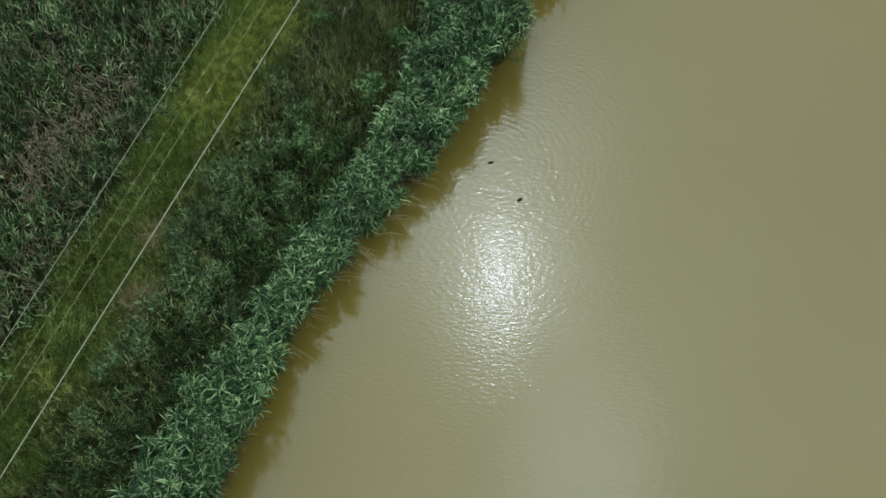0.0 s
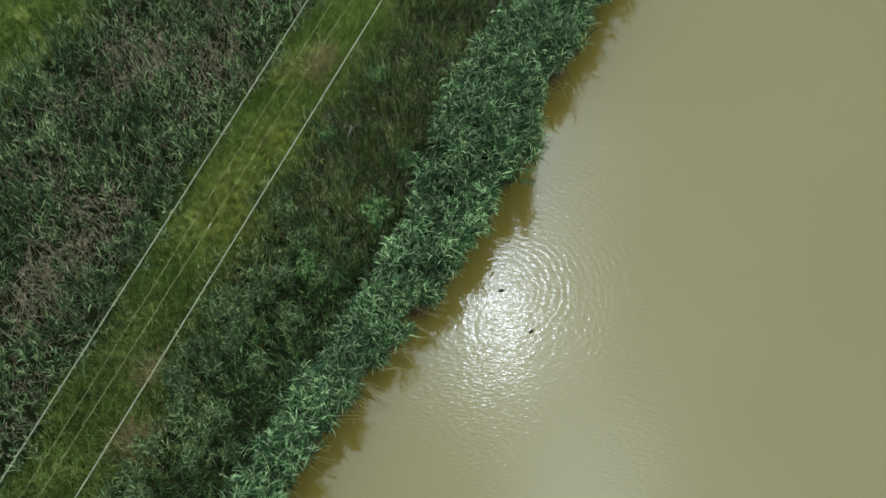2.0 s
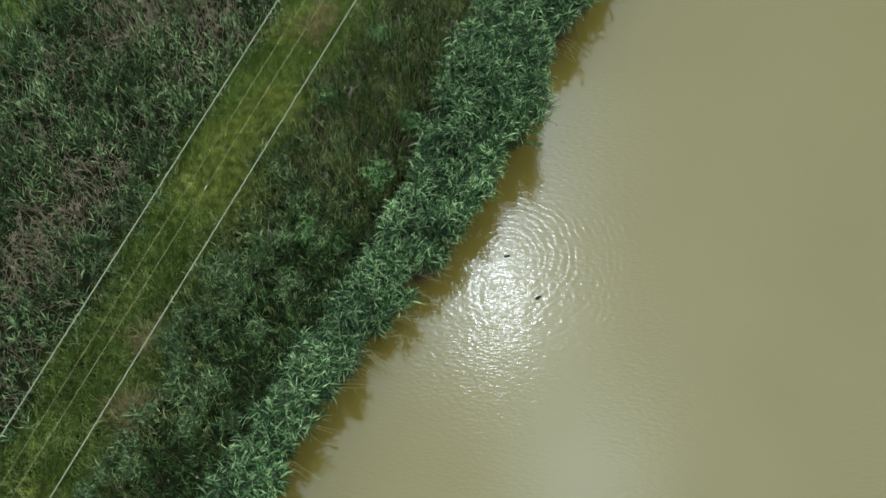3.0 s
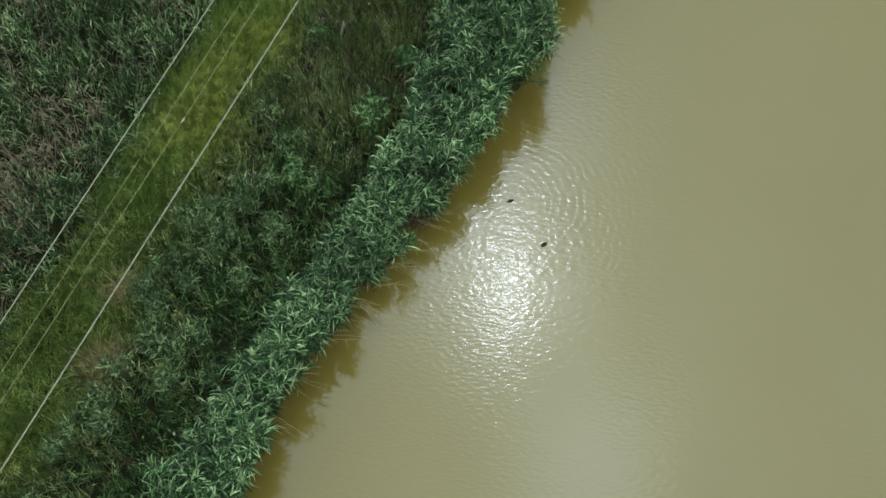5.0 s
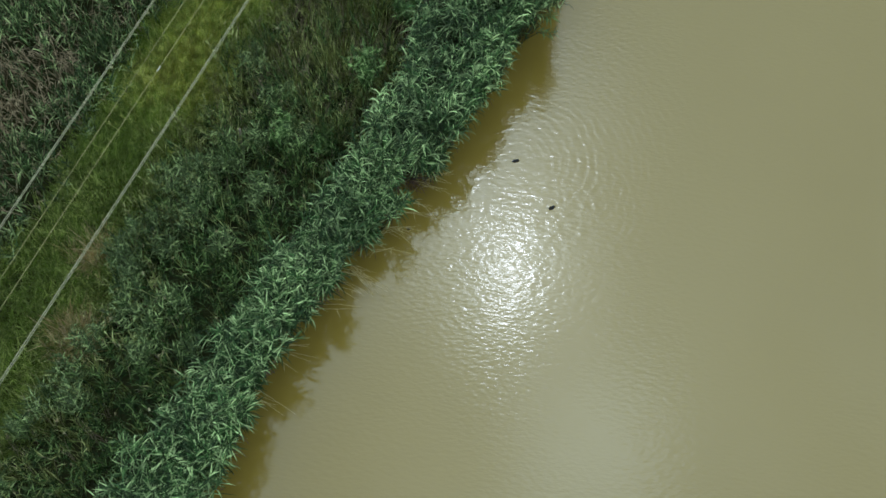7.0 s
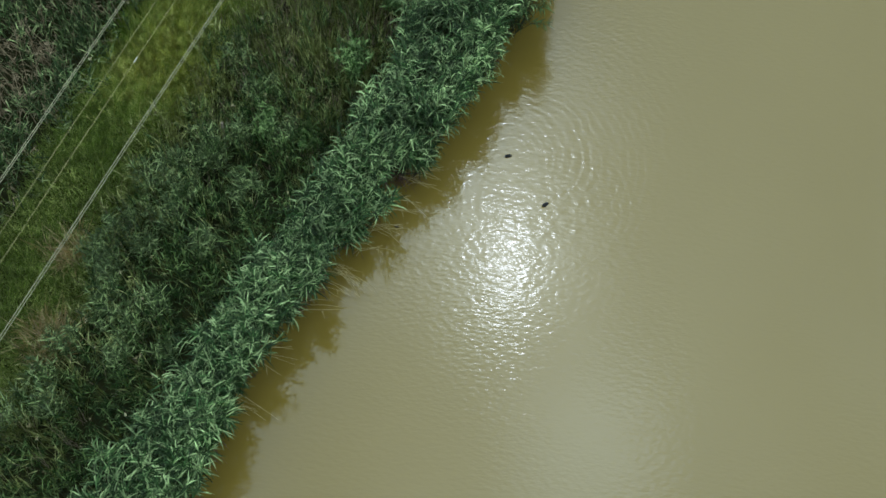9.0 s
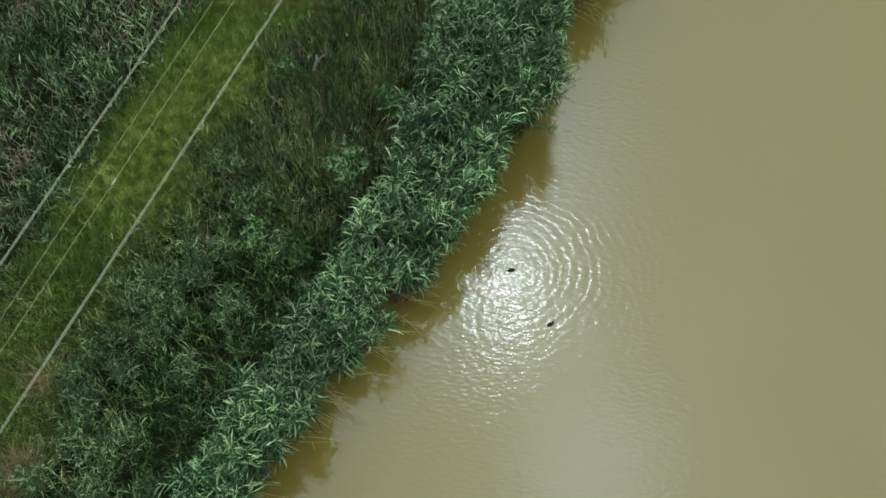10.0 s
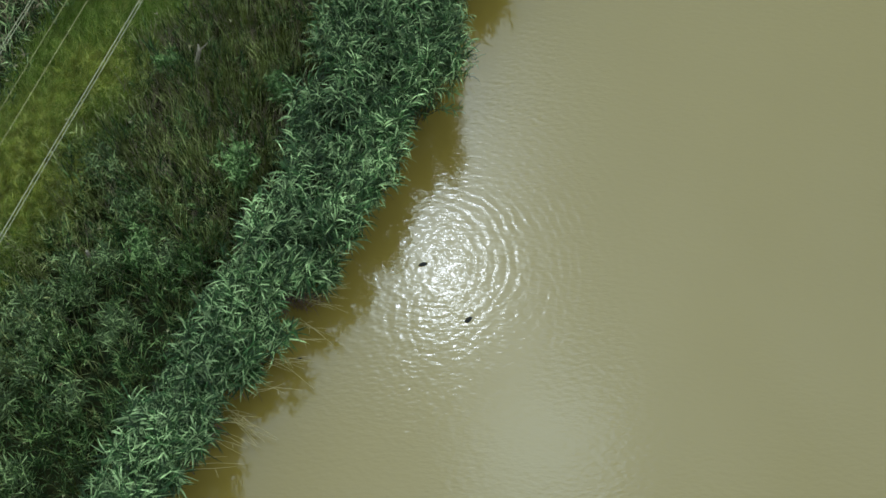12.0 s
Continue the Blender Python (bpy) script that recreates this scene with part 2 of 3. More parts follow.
# ---- the plan: s runs along the bank, d away from the water ----
ALONG, INLAND, ORIGIN = np.array([0.515, 0.857]), np.array([-0.857, 0.515]), np.array([-1.5, 27.0])


def spot(s, d):
    return ORIGIN + np.multiply.outer(s, ALONG) + np.multiply.outer(d, INLAND)


def strip(x, y):
    dx, dy = x - ORIGIN[0], y - ORIGIN[1]
    return dx * ALONG[0] + dy * ALONG[1], dx * INLAND[0] + dy * INLAND[1]


def shore(s):
    line = np.interp(s, (-40, -20, -16.4, -15.5, -13, -12.1, -11.3, -9.8, -9.2, -7.9, -6.1, -4.6, -4.2, -3.8, -3.2, -2.6, -1.3, -0.95, -0.35, 0.3, 0.96, 2.1, 4.2, 6.2, 7.5, 8.9, 9.8, 10.9, 11.4, 13.4, 15.2, 17.2, 19.6, 40),
                     (-1.2, -1.0, -0.65, -0.3, 0.0, 0.2, 0.45, 0.6, 0.8, 0.83, 0.6, 0.6, 1.2, 1.2, 0.5, 0.2, 0.25, 1.15, 1.1, 0.10, -0.35, 0.1, -0.05, 0.1, 0.45, -0.2, 0.3, 0.3, 1.0, 1.6, 1.4, 1.25, 1.8, 2.0))
    return line + 0.05 * np.sin(s * 5.1 + 1)


def fringe_back(s):
    return np.interp(s, (-25, -14.5, -11.7, -8.8, -5.8, -3.6, -1, 2.6, 4.6, 7, 9.7, 12.9, 18, 30), (2.3, 2.3, 2.7, 2.6, 2.7, 2.35, 2.95, 2.9, 3.4, 4.3, 4.95, 5.6, 5.5, 5.5)) + 0.15 * np.sin(s * 1.7)


def grass_near(s):
    return np.interp(s, (-25, -12, -9.4, -7, -3.7, 3, 11.6, 16, 30), (6.4, 7.0, 7.6, 8.8, 9.2, 10.2, 10.3, 11.0, 12.5)) + 0.35 * np.sin(s * 1.3)


def grass_far(s):
    return np.interp(s, (-25, -14.5, -11.7, -7.7, -3.8, -0.6, 3.5, 7.6, 10.6, 30), (9.6, 11.2, 11.7, 12.25, 13.0, 13.5, 14.1, 14.4, 14.7, 17.0)) + 0.2 * np.sin(s * 1.1 + 2)


def bed_far(s):
    return np.interp(s, (-25, -8, 0, 7, 30), (31.0, 29.0, 25.6, 25.4, 26.5)) + 0.5 * np.sin(s * 0.9)


def land_height(x, y):
    s, d = strip(x, y)
    rise = np.clip((d - shore(s) + 0.1) / 1.3, 0, 1)
    rise = rise * rise * (3 - 2 * rise)
    return -1.3 + 1.55 * rise + 0.10 * np.sin(x * 0.9 + 1.3 * np.sin(y * 0.5)) * rise + 0.07 * np.sin(y * 1.7 + x) * rise


# ---- mesh building ----


def mesh_of(name, verts, tris, slots=None, mats=(), smooth=False):
    """A mesh of triangles from arrays."""
    me = bpy.data.meshes.new(name)
    verts, tris = np.asarray(verts, dtype=np.float32), np.asarray(tris, dtype=np.int32)
    me.vertices.add(len(verts))
    me.vertices.foreach_set("co", verts.ravel())
    me.loops.add(tris.size)
    me.loops.foreach_set("vertex_index", tris.ravel())
    me.polygons.add(len(tris))
    me.polygons.foreach_set("loop_start", np.arange(0, tris.size, 3, dtype=np.int32))
    me.polygons.foreach_set("loop_total", np.full(len(tris), 3, dtype=np.int32))
    for mat in mats:
        me.materials.append(mat)
    if slots is not None:
        me.polygons.foreach_set("material_index", np.asarray(slots, dtype=np.int32))
    me.polygons.foreach_set("use_smooth", np.full(len(tris), smooth, dtype=bool))
    me.update(calc_edges=True)
    me.validate()
    return me


def part(name, me, parent, label=""):
    ob = new(name, me)
    ob.parent = parent
    return tagged(ob, label)


class Plan:
    """Triangles gathered piece by piece."""

    def __init__(self):
        self.v, self.t, self.m = [], [], []
        self.n = 0

    def add(self, verts, tris, slot=0):
        self.v.append(np.asarray(verts, dtype=float))
        self.t.append(np.asarray(tris, dtype=int) + self.n)
        self.m.append(np.full(len(tris), slot))
        self.n += len(verts)
        return self

    def arrays(self):
        return np.concatenate(self.v), np.concatenate(self.t), np.concatenate(self.m)

    def mesh(self, name, *mats, smooth=False):
        v, t, m = self.arrays()
        return mesh_of(name, v, t, m, mats, smooth)


def blade(rng, base, azimuth, length, width, rise, droop, segs=3, slot=0, plan=None):
    """A lance-shaped leaf that leaves its base at the angle rise and bends down by droop along its length."""
    p = np.array(base, dtype=float)
    out_way, side = np.array([math.cos(azimuth), math.sin(azimuth), 0]), np.array([-math.sin(azimuth), math.cos(azimuth), 0])
    twist = rng.uniform(-0.5, 0.5)
    verts, tris, angle = [], [], rise
    shape = {2: (0.55, 1.0), 3: (0.5, 1.0, 0.72), 4: (0.45, 0.95, 1.0, 0.6)}[segs]
    for k in range(segs):
        up = np.array([0, 0, 1.0]) * math.cos(angle) - out_way * math.sin(angle)
        w = (side * math.cos(twist) + up * math.sin(twist)) * width * shape[k] / 2
        verts += [p - w, p + w]
        if k:
            a = 2 * k
            tris += [(a - 2, a - 1, a + 1), (a - 2, a + 1, a)]
        p = p + (out_way * math.cos(angle) + np.array([0, 0, 1.0]) * math.sin(angle)) * length / segs
        angle -= droop / segs
    verts.append(p)
    tris.append((2 * segs - 2, 2 * segs - 1, 2 * segs))
    plan.add(verts, tris, slot)


def tube(plan, points, radii, sides=5, slot=0):
    """A tube along points, closed at its end."""
    pts = [Vector(p) for p in points]
    verts, tris = [], []
    for k, p in enumerate(pts):
        way = (pts[min(k + 1, len(pts) - 1)] - pts[max(k - 1, 0)]).normalized()
        a = way.orthogonal().normalized() if k == 0 else (a - way * a.dot(way)).normalized()
        b = way.cross(a)
        for j in range(sides):
            turn = 2 * math.pi * j / sides
            verts.append(p + (a * math.cos(turn) + b * math.sin(turn)) * radii[k])
        if k:
            o = (k - 1) * sides
            for j in range(sides):
                i = (j + 1) % sides
                tris += [(o + j, o + i, o + sides + i), (o + j, o + sides + i, o + sides + j)]
    n = len(verts)
    verts += [pts[0], pts[-1]]
    for j in range(sides):
        i = (j + 1) % sides
        tris += [(n, i, j), (n + 1, n - sides + j, n - sides + i)]
    plan.add([tuple(v) for v in verts], tris, slot)


def scatter(name, kinds, x, y, z, scale, tall, turn, lean, mats, rng):
    """Copies of a few model plants, joined into one mesh: each with its own size, turn and lean."""
    pick = rng.integers(0, len(kinds), len(x))
    verts, tris, slots, base = [], [], [], 0
    for k, (v, t, m) in enumerate(kinds):
        i = np.nonzero(pick == k)[0]
        if not len(i):
            continue
        c, s = np.cos(turn[i])[:, None], np.sin(turn[i])[:, None]
        vx, vy, vz = v[:, 0] * scale[i, None], v[:, 1] * scale[i, None], v[:, 2] * tall[i, None]
        px = vx * c - vy * s + lean[i, 0, None] * vz + x[i, None]
        py = vx * s + vy * c + lean[i, 1, None] * vz + y[i, None]
        pz = vz + z[i, None]
        verts.append(np.stack([px, py, pz], -1).reshape(-1, 3))
        tris.append((t[None] + (base + np.arange(len(i)) * len(v))[:, None, None]).reshape(-1, 3))
        slots.append(np.tile(m, len(i)))
        base += len(i) * len(v)
    return mesh_of(name, np.concatenate(verts), np.concatenate(tris), np.concatenate(slots), mats)


def reed_models(rng, count, leaves, length, width, segs, low=0.35, stalk=0.006, rises=(0.35, 1.0), droops=(0.9, 2.0)):
    """Reeds one unit tall: a thin stalk and arching leaves to all sides, more upright near the top."""
    made = []
    for _ in range(count):
        plan = Plan()
        bx, by = rng.normal(0, 0.03, 2)
        tube(plan, [(0, 0, 0), (bx * 0.5, by * 0.5, 0.55), (bx, by, 1.0)], [stalk, stalk * 0.8, stalk * 0.3], 3, 1)
        a = rng.uniform(0, 6.28)
        for k in range(leaves):
            h = low + (1 - low) * (k + rng.uniform(0.1, 0.9)) / leaves
            a += math.pi * rng.uniform(0.7, 1.3)
            size = length * rng.uniform(0.7, 1.2) * (0.75 + 0.5 * math.sin(math.pi * min(1, h)))
            rise = rng.uniform(*rises) + 0.35 * (h > 0.9)
            blade(rng, (bx * h, by * h, h), a, size, width * rng.uniform(0.75, 1.2), rise, rng.uniform(*droops), segs, 0, plan)
        made.append(plan.arrays())
    return made


def grass_models(rng, count, blades, length, width, spread=0.05, segs=2, rises=(0.9, 1.45), droops=(0.2, 1.1)):
    made = []
    for _ in range(count):
        plan = Plan()
        for _ in range(blades):
            blade(rng, (*rng.normal(0, spread, 2), 0), rng.uniform(0, 6.28), length * rng.uniform(0.6, 1.15), width * rng.uniform(0.7, 1.3), rng.uniform(*rises), rng.uniform(*droops), segs, 0, plan)
        made.append(plan.arrays())
    return made


def field(rng, s0, s1, near, far, density, keep=None):
    """Random places in a strip of the bank, thinned by keep(s, d, x, y)."""
    top = 34.0
    n = int((s1 - s0) * top * density)
    s, d = rng.uniform(s0, s1, n), rng.uniform(-1, top - 1, n)
    ok = (d > near(s)) & (d < far(s))
    s, d = s[ok], d[ok]
    p = spot(s, d)
    if keep is not None:
        ok = rng.uniform(0, 1, len(s)) < keep(s, d, p[:, 0], p[:, 1])
        s, d, p = s[ok], d[ok], p[ok]
    return s, d, p[:, 0], p[:, 1]


def wobble(x, y, size, seed=0.0):
    """A smooth uneven field between about 0 and 1."""
    u, v = x / size + seed, y / size - seed
    f = np.sin(u * 2.1 + 1.7 * np.sin(v * 1.3)) + np.sin(v * 2.7 + 1.3 * np.sin(u * 1.9 + 0.5)) + 0.6 * np.sin(u * 4.3 + v * 3.1)
    return np.clip(0.5 + f / 4.4, 0, 1)


def tussocks(x, y, size, seed):
    """For each place the way out from the middle of its tussock, how far out it stands (0 to about 1), and the tussock's own number from 0 to 1."""
    i, j = np.floor(x / size), np.floor(y / size)
    best = np.full(len(x), 9e9)
    way, own = np.zeros((len(x), 2)), np.zeros(len(x))
    for a in (-1, 0, 1):
        for b in (-1, 0, 1):
            u = np.modf(np.sin((i + a) * 12.9898 + (j + b) * 78.233 + seed) * 4375.85)[0] % 1
            v = np.modf(np.sin((i + a) * 39.346 + (j + b) * 11.135 + seed) * 2371.63)[0] % 1
            dx, dy = x - (i + a + u) * size, y - (j + b + v) * size
            r = np.hypot(dx, dy)
            near = r < best
            best[near] = r[near]
            way[near] = np.stack([dx, dy], 1)[near] / np.maximum(r[near], 1e-6)[:, None]
            own[near] = ((u * 7.3 + v * 3.1) % 1)[near]
    return way, best / (0.62 * size), own


def leaning(rng, n, wind=(0.05, 0.0), loose=0.10):
    return rng.normal(0, loose, (n, 2)) + np.array(wind)


# ---- ground and water ----


def build_ground():
    far = np.array([60, 90, 150, 300, 700, 2400.0])
    fine = np.arange(-45, 45.01, 0.6)
    xs = np.concatenate([-far[::-1] - 5, fine - 5, far - 5])
    ys = np.concatenate([-far[::-1] + 28, fine + 28, far + 28])
    gx, gy = np.meshgrid(xs, ys)
    z = land_height(gx, gy)
    nx, ny = len(xs), len(ys)
    i = (np.arange(ny - 1)[:, None] * nx + np.arange(nx - 1)[None]).ravel()
    tris = np.concatenate([np.stack([i, i + 1, i + nx + 1], 1), np.stack([i, i + nx + 1, i + nx], 1)])
    me = mesh_of("ground", np.stack([gx, gy, z], -1).reshape(-1, 3), tris, None, (GROUND,), True)
    tagged(new("ground", me), "dark damp soil and litter under the bank's vegetation", "ground", kind="structure")
    w = 2400.0
    me = mesh_of("water", [(-w, -w, 0), (w, -w, 0), (w, w, 0), (-w, w, 0)], [(0, 1, 2), (0, 2, 3)], None, (WATER,))
    tagged(new("water", me), "muddy olive water with rings and sun glitter beside the bank", "water", kind="structure")


build_ground()

# ---- vegetation ----


def build_fringe():
    rng = np.random.default_rng(11)
    # tall reeds, leafy in their upper half, that lean out over the water
    kinds = reed_models(rng, 18, 16, 0.270, 0.0152, 4, low=0.60, rises=(0.35, 1.15), droops=(1.1, 2.5))
    s, d, x, y = field(rng, -24, 30, lambda s: shore(s) + 0.15, lambda s: fringe_back(s) - 0.40, 58, lambda s, d, x, y: np.where(d < shore(s) + 0.75, np.clip(1.9 - 1.1 * tussocks(x, y, 0.85, 1.0)[1], 0.3, 1), 0.45 * np.clip(1.5 - 1.45 * tussocks(x, y, 0.85, 1.0)[1], 0.03, 1)))
    n = len(x)
    z = np.maximum(land_height(x, y), -0.2)
    edge = np.clip((d - shore(s)) / 1.0, 0, 1)
    way, out, own = tussocks(x, y, 0.85, 1.0)
    tall = (2.40 + 0.85 * (1 - edge) + 1.1 * own - 1.3 * np.clip(out, 0, 1.2) ** 2 + 0.03 * np.clip(s, -4, 13) + 0.6 * np.exp(-((s - 9.3) / 1.3) ** 2)) * rng.uniform(0.90, 1.08, n)
    lean = leaning(rng, n, (0.03, 0.0), 0.06) + 0.15 * out[:, None] * way
    lean += (1 - edge)[:, None] * -INLAND * 0.24
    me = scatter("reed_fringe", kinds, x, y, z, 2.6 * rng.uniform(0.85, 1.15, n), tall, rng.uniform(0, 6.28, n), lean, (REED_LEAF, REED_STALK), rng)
    # shorter leafy reeds that close the wall behind the front stalks
    kinds = reed_models(rng, 12, 12, 0.26, 0.0190, 3, low=0.30, rises=(0.4, 1.2), droops=(0.8, 2.2))
    s, d, x, y = field(rng, -24, 30, lambda s: shore(s) + 0.40, lambda s: shore(s) + 1.5, 26)
    n = len(x)
    under = scatter("low_reeds", kinds, x, y, np.maximum(land_height(x, y), -0.2), 2.0 * rng.uniform(0.85, 1.15, n), rng.uniform(1.7, 2.7, n), rng.uniform(0, 6.28, n), leaning(rng, n, -INLAND * 0.12, 0.08), (REED_LEAF, REED_STALK), rng)
    tagged(new("low_reeds", under), "shorter leafy reeds crowded under the tall ones", "reeds", kind="stuff")
    tagged(new("reed_fringe", me), "dense blue-green reeds with long arching leaves along the waterline", "reeds", kind="stuff")


DEAD_PATCHES = ((-17.3, 32.3, 0.9), (-16.2, 32.8, 0.7), (-18.9, 28.7, 1.4), (-18.4, 30.2, 0.8), (-19.5, 26.3, 1.2), (-16.2, 41.8, 1.8), (-12.6, 41.5, 1.3))     # x, y, reach


def dead_share(s, d, x, y):
    share = np.clip(0.8 * wobble(x, y, 2.4, 9) - 0.22, 0.12, 0.45)
    for px, py, reach in DEAD_PATCHES:
        share = share + np.exp(-((x - px) ** 2 + (y - py) ** 2) / reach ** 2)
    return np.clip(share, 0, 1)


def build_bed():
    rng = np.random.default_rng(12)
    kinds = reed_models(rng, 16, 9, 0.30, 0.0240, 3, low=0.38, stalk=0.005, rises=(0.85, 1.42), droops=(0.1, 1.3))
    s, d, x, y = field(rng, -22, 26, lambda s: grass_far(s) - 0.7, bed_far, 21, lambda s, d, x, y: np.clip((d - grass_far(s) + 0.7) / 1.2, 0.05, 1) * np.clip(1.5 - 1.3 * tussocks(x, y, 1.0, 2.0)[1], 0.08, 1) * np.clip(1.15 - 1.1 * dead_share(s, d, x, y), 0.22, 1))
    n = len(x)
    way, out, own = tussocks(x, y, 1.0, 2.0)
    tall = (1.35 + 0.4 * wobble(x, y, 2.0, 1) + 0.9 * own - 0.65 * np.clip(out, 0, 1.2) ** 2) * np.clip(0.6 + (d - grass_far(s) + 0.7) / 3, 0.6, 1) * rng.uniform(0.8, 1.15, n)
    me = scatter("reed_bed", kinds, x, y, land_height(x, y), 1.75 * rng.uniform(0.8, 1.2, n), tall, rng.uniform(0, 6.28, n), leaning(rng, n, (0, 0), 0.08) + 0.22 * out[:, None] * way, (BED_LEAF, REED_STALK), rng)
    tagged(new("reed_bed", me), "broad dark green reed bed behind the grassy strip", "reeds", kind="stuff")
    # last year's stalks
    dead = []
    for _ in range(10):
        plan = Plan()
        b = rng.normal(0, 0.12, 2)
        tube(plan, [(0, 0, 0), (b[0] * 0.4, b[1] * 0.4, 0.5), (b[0], b[1], 1.0)], [0.016, 0.014, 0.008], 3, 0)
        for _ in range(3):
            blade(rng, (b[0] * 0.6, b[1] * 0.6, rng.uniform(0.4, 0.95)), rng.uniform(0, 6.28), 0.26, 0.022, rng.uniform(-0.2, 0.8), 1.2, 2, 0, plan)
        dead.append(plan.arrays())
    s, d, x, y = field(rng, -22, 26, grass_far, bed_far, 15, dead_share)
    n = len(x)
    me = scatter("dead_reeds", dead, x, y, land_height(x, y), 1.3 * np.ones(n), rng.uniform(0.9, 2.0, n), rng.uniform(0, 6.28, n), leaning(rng, n, (0, 0), 0.35), (DRY_STALK,), rng)
    tagged(new("dead_reeds", me), "grey-brown dead reed stalks leaning among the green bed", "dead reeds", kind="stuff")


def build_middle():
    rng = np.random.default_rng(13)
    # leafy growth: thick downstream, thin and low upstream
    kinds = reed_models(rng, 16, 10, 0.260, 0.0200, 3, low=0.38, stalk=0.005, rises=(0.8, 1.45), droops=(0.1, 1.3))

    def thick(s, d, x, y):
        return np.where((s < -2) & (d > grass_near(s) - 2.2), 0.35, 1.0) * np.clip(0.85 - (s + 0.5) / 6.0, 0.38, 0.85) * np.clip(1.5 - 1.55 * tussocks(x, y, 1.2, 3.0)[1], 0.05, 1)

    s, d, x, y = field(rng, -24, 30, lambda s: fringe_back(s) + 0.1, lambda s: grass_near(s) - 0.3, 24, thick)
    n = len(x)
    way, out, own = tussocks(x, y, 1.2, 3.0)
    tall = (0.80 + 0.3 * wobble(x, y, 1.2, 7) + 1.5 * own - 0.9 * np.clip(out, 0, 1.2) ** 2) * rng.uniform(0.8, 1.15, n)
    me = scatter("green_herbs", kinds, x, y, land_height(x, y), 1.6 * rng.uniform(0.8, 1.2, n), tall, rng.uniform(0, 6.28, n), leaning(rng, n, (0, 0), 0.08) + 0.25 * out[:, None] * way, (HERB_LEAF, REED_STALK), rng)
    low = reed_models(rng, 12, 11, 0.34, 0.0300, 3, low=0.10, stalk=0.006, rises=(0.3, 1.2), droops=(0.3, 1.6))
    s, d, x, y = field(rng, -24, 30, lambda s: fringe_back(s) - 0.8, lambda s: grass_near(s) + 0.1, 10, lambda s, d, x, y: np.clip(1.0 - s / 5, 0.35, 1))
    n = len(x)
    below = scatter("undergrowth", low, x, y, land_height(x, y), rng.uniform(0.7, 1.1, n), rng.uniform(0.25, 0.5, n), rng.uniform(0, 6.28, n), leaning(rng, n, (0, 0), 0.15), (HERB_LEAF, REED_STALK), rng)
    tagged(new("undergrowth", below), "low dark green undergrowth covering the soil between taller herbs", "undergrowth", kind="stuff")
    s, d, x, y = field(rng, -20, 3, lambda s: grass_near(s) - 2.6, lambda s: grass_near(s) + 0.5, 9, lambda s, d, x, y: 0.1 + 0.9 * (wobble(x, y, 0.6, 12) > 0.5))
    n = len(x)
    stiff = reed_models(rng, 12, 9, 0.27, 0.0165, 3, low=0.2, rises=(0.9, 1.4), droops=(0.1, 0.8))
    edge = scatter("olive_herbs", stiff, x, y, land_height(x, y), 1.7 * rng.uniform(0.8, 1.2, n), rng.uniform(0.7, 1.7, n), rng.uniform(0, 6.28, n), leaning(rng, n, (0, 0), 0.12), (SEDGE_LEAF, DRY_STALK), rng)
    tagged(new("olive_herbs", edge), "pale olive herbs with dry stalks at the edge of the grass", "herbs", kind="stuff")
    tagged(new("green_herbs", me), "dark green leafy herbs with shady gaps behind the reeds", "herbs", kind="stuff")
    # sedge with rusty stalks
    kinds = grass_models(rng, 14, 8, 1.15, 0.024, 0.09, 2, (1.15, 1.52), (0.1, 0.9))
    s, d, x, y = field(rng, -24, 30, lambda s: fringe_back(s) - 0.2, lambda s: grass_near(s) + 0.3, 44, lambda s, d, x, y: np.where((s < 0) & (d < grass_near(s) - 2.0), 0.5, 1.0) * np.clip(0.30 + (s + 3) / 10, 0.22, 0.80) * (0.3 + 0.7 * wobble(x, y, 0.9, 4)) * np.clip(1.4 - 1.0 * tussocks(x, y, 0.8, 4.0)[1], 0.15, 1))
    n = len(x)
    way, out, own = tussocks(x, y, 0.8, 4.0)
    me = scatter("sedge", kinds, x, y, land_height(x, y), rng.uniform(0.8, 1.2, n), (0.95 + 0.7 * own - 0.5 * np.clip(out, 0, 1.2) ** 2) * rng.uniform(0.85, 1.15, n), rng.uniform(0, 6.28, n), leaning(rng, n, (0, 0), 0.07) + 0.25 * out[:, None] * way, (SEDGE_LEAF,), rng)
    tagged(new("sedge", me), "upright olive sedge between the reeds and the grass", "sedge", kind="stuff")
    s, d, x, y = field(rng, -24, -1, lambda s: grass_near(s) - 0.3, grass_far, 40, lambda s, d, x, y: np.clip(0.85 - (s + 4.5) / 6, 0, 0.85))
    n = len(x)
    me = scatter("olive_grass", kinds, x, y, land_height(x, y), rng.uniform(0.8, 1.2, n), rng.uniform(0.5, 0.85, n), rng.uniform(0, 6.28, n), leaning(rng, n, (0, 0), 0.2), (ROUGH_GRASS,), rng)
    tagged(new("olive_grass", me), "dull olive grass mixed into the strip under the cables", "grass", kind="stuff")
    dead = []
    for _ in range(8):
        plan = Plan()
        for _ in range(4):
            b, o = rng.normal(0, 0.12, 2), rng.normal(0, 0.06, 2)
            tube(plan, [(*o, 0), (o[0] + b[0] * 0.4, o[1] + b[1] * 0.4, 0.5), (o[0] + b[0], o[1] + b[1], 1.0)], [0.009, 0.008, 0.004], 3, 0)
        dead.append(plan.arrays())
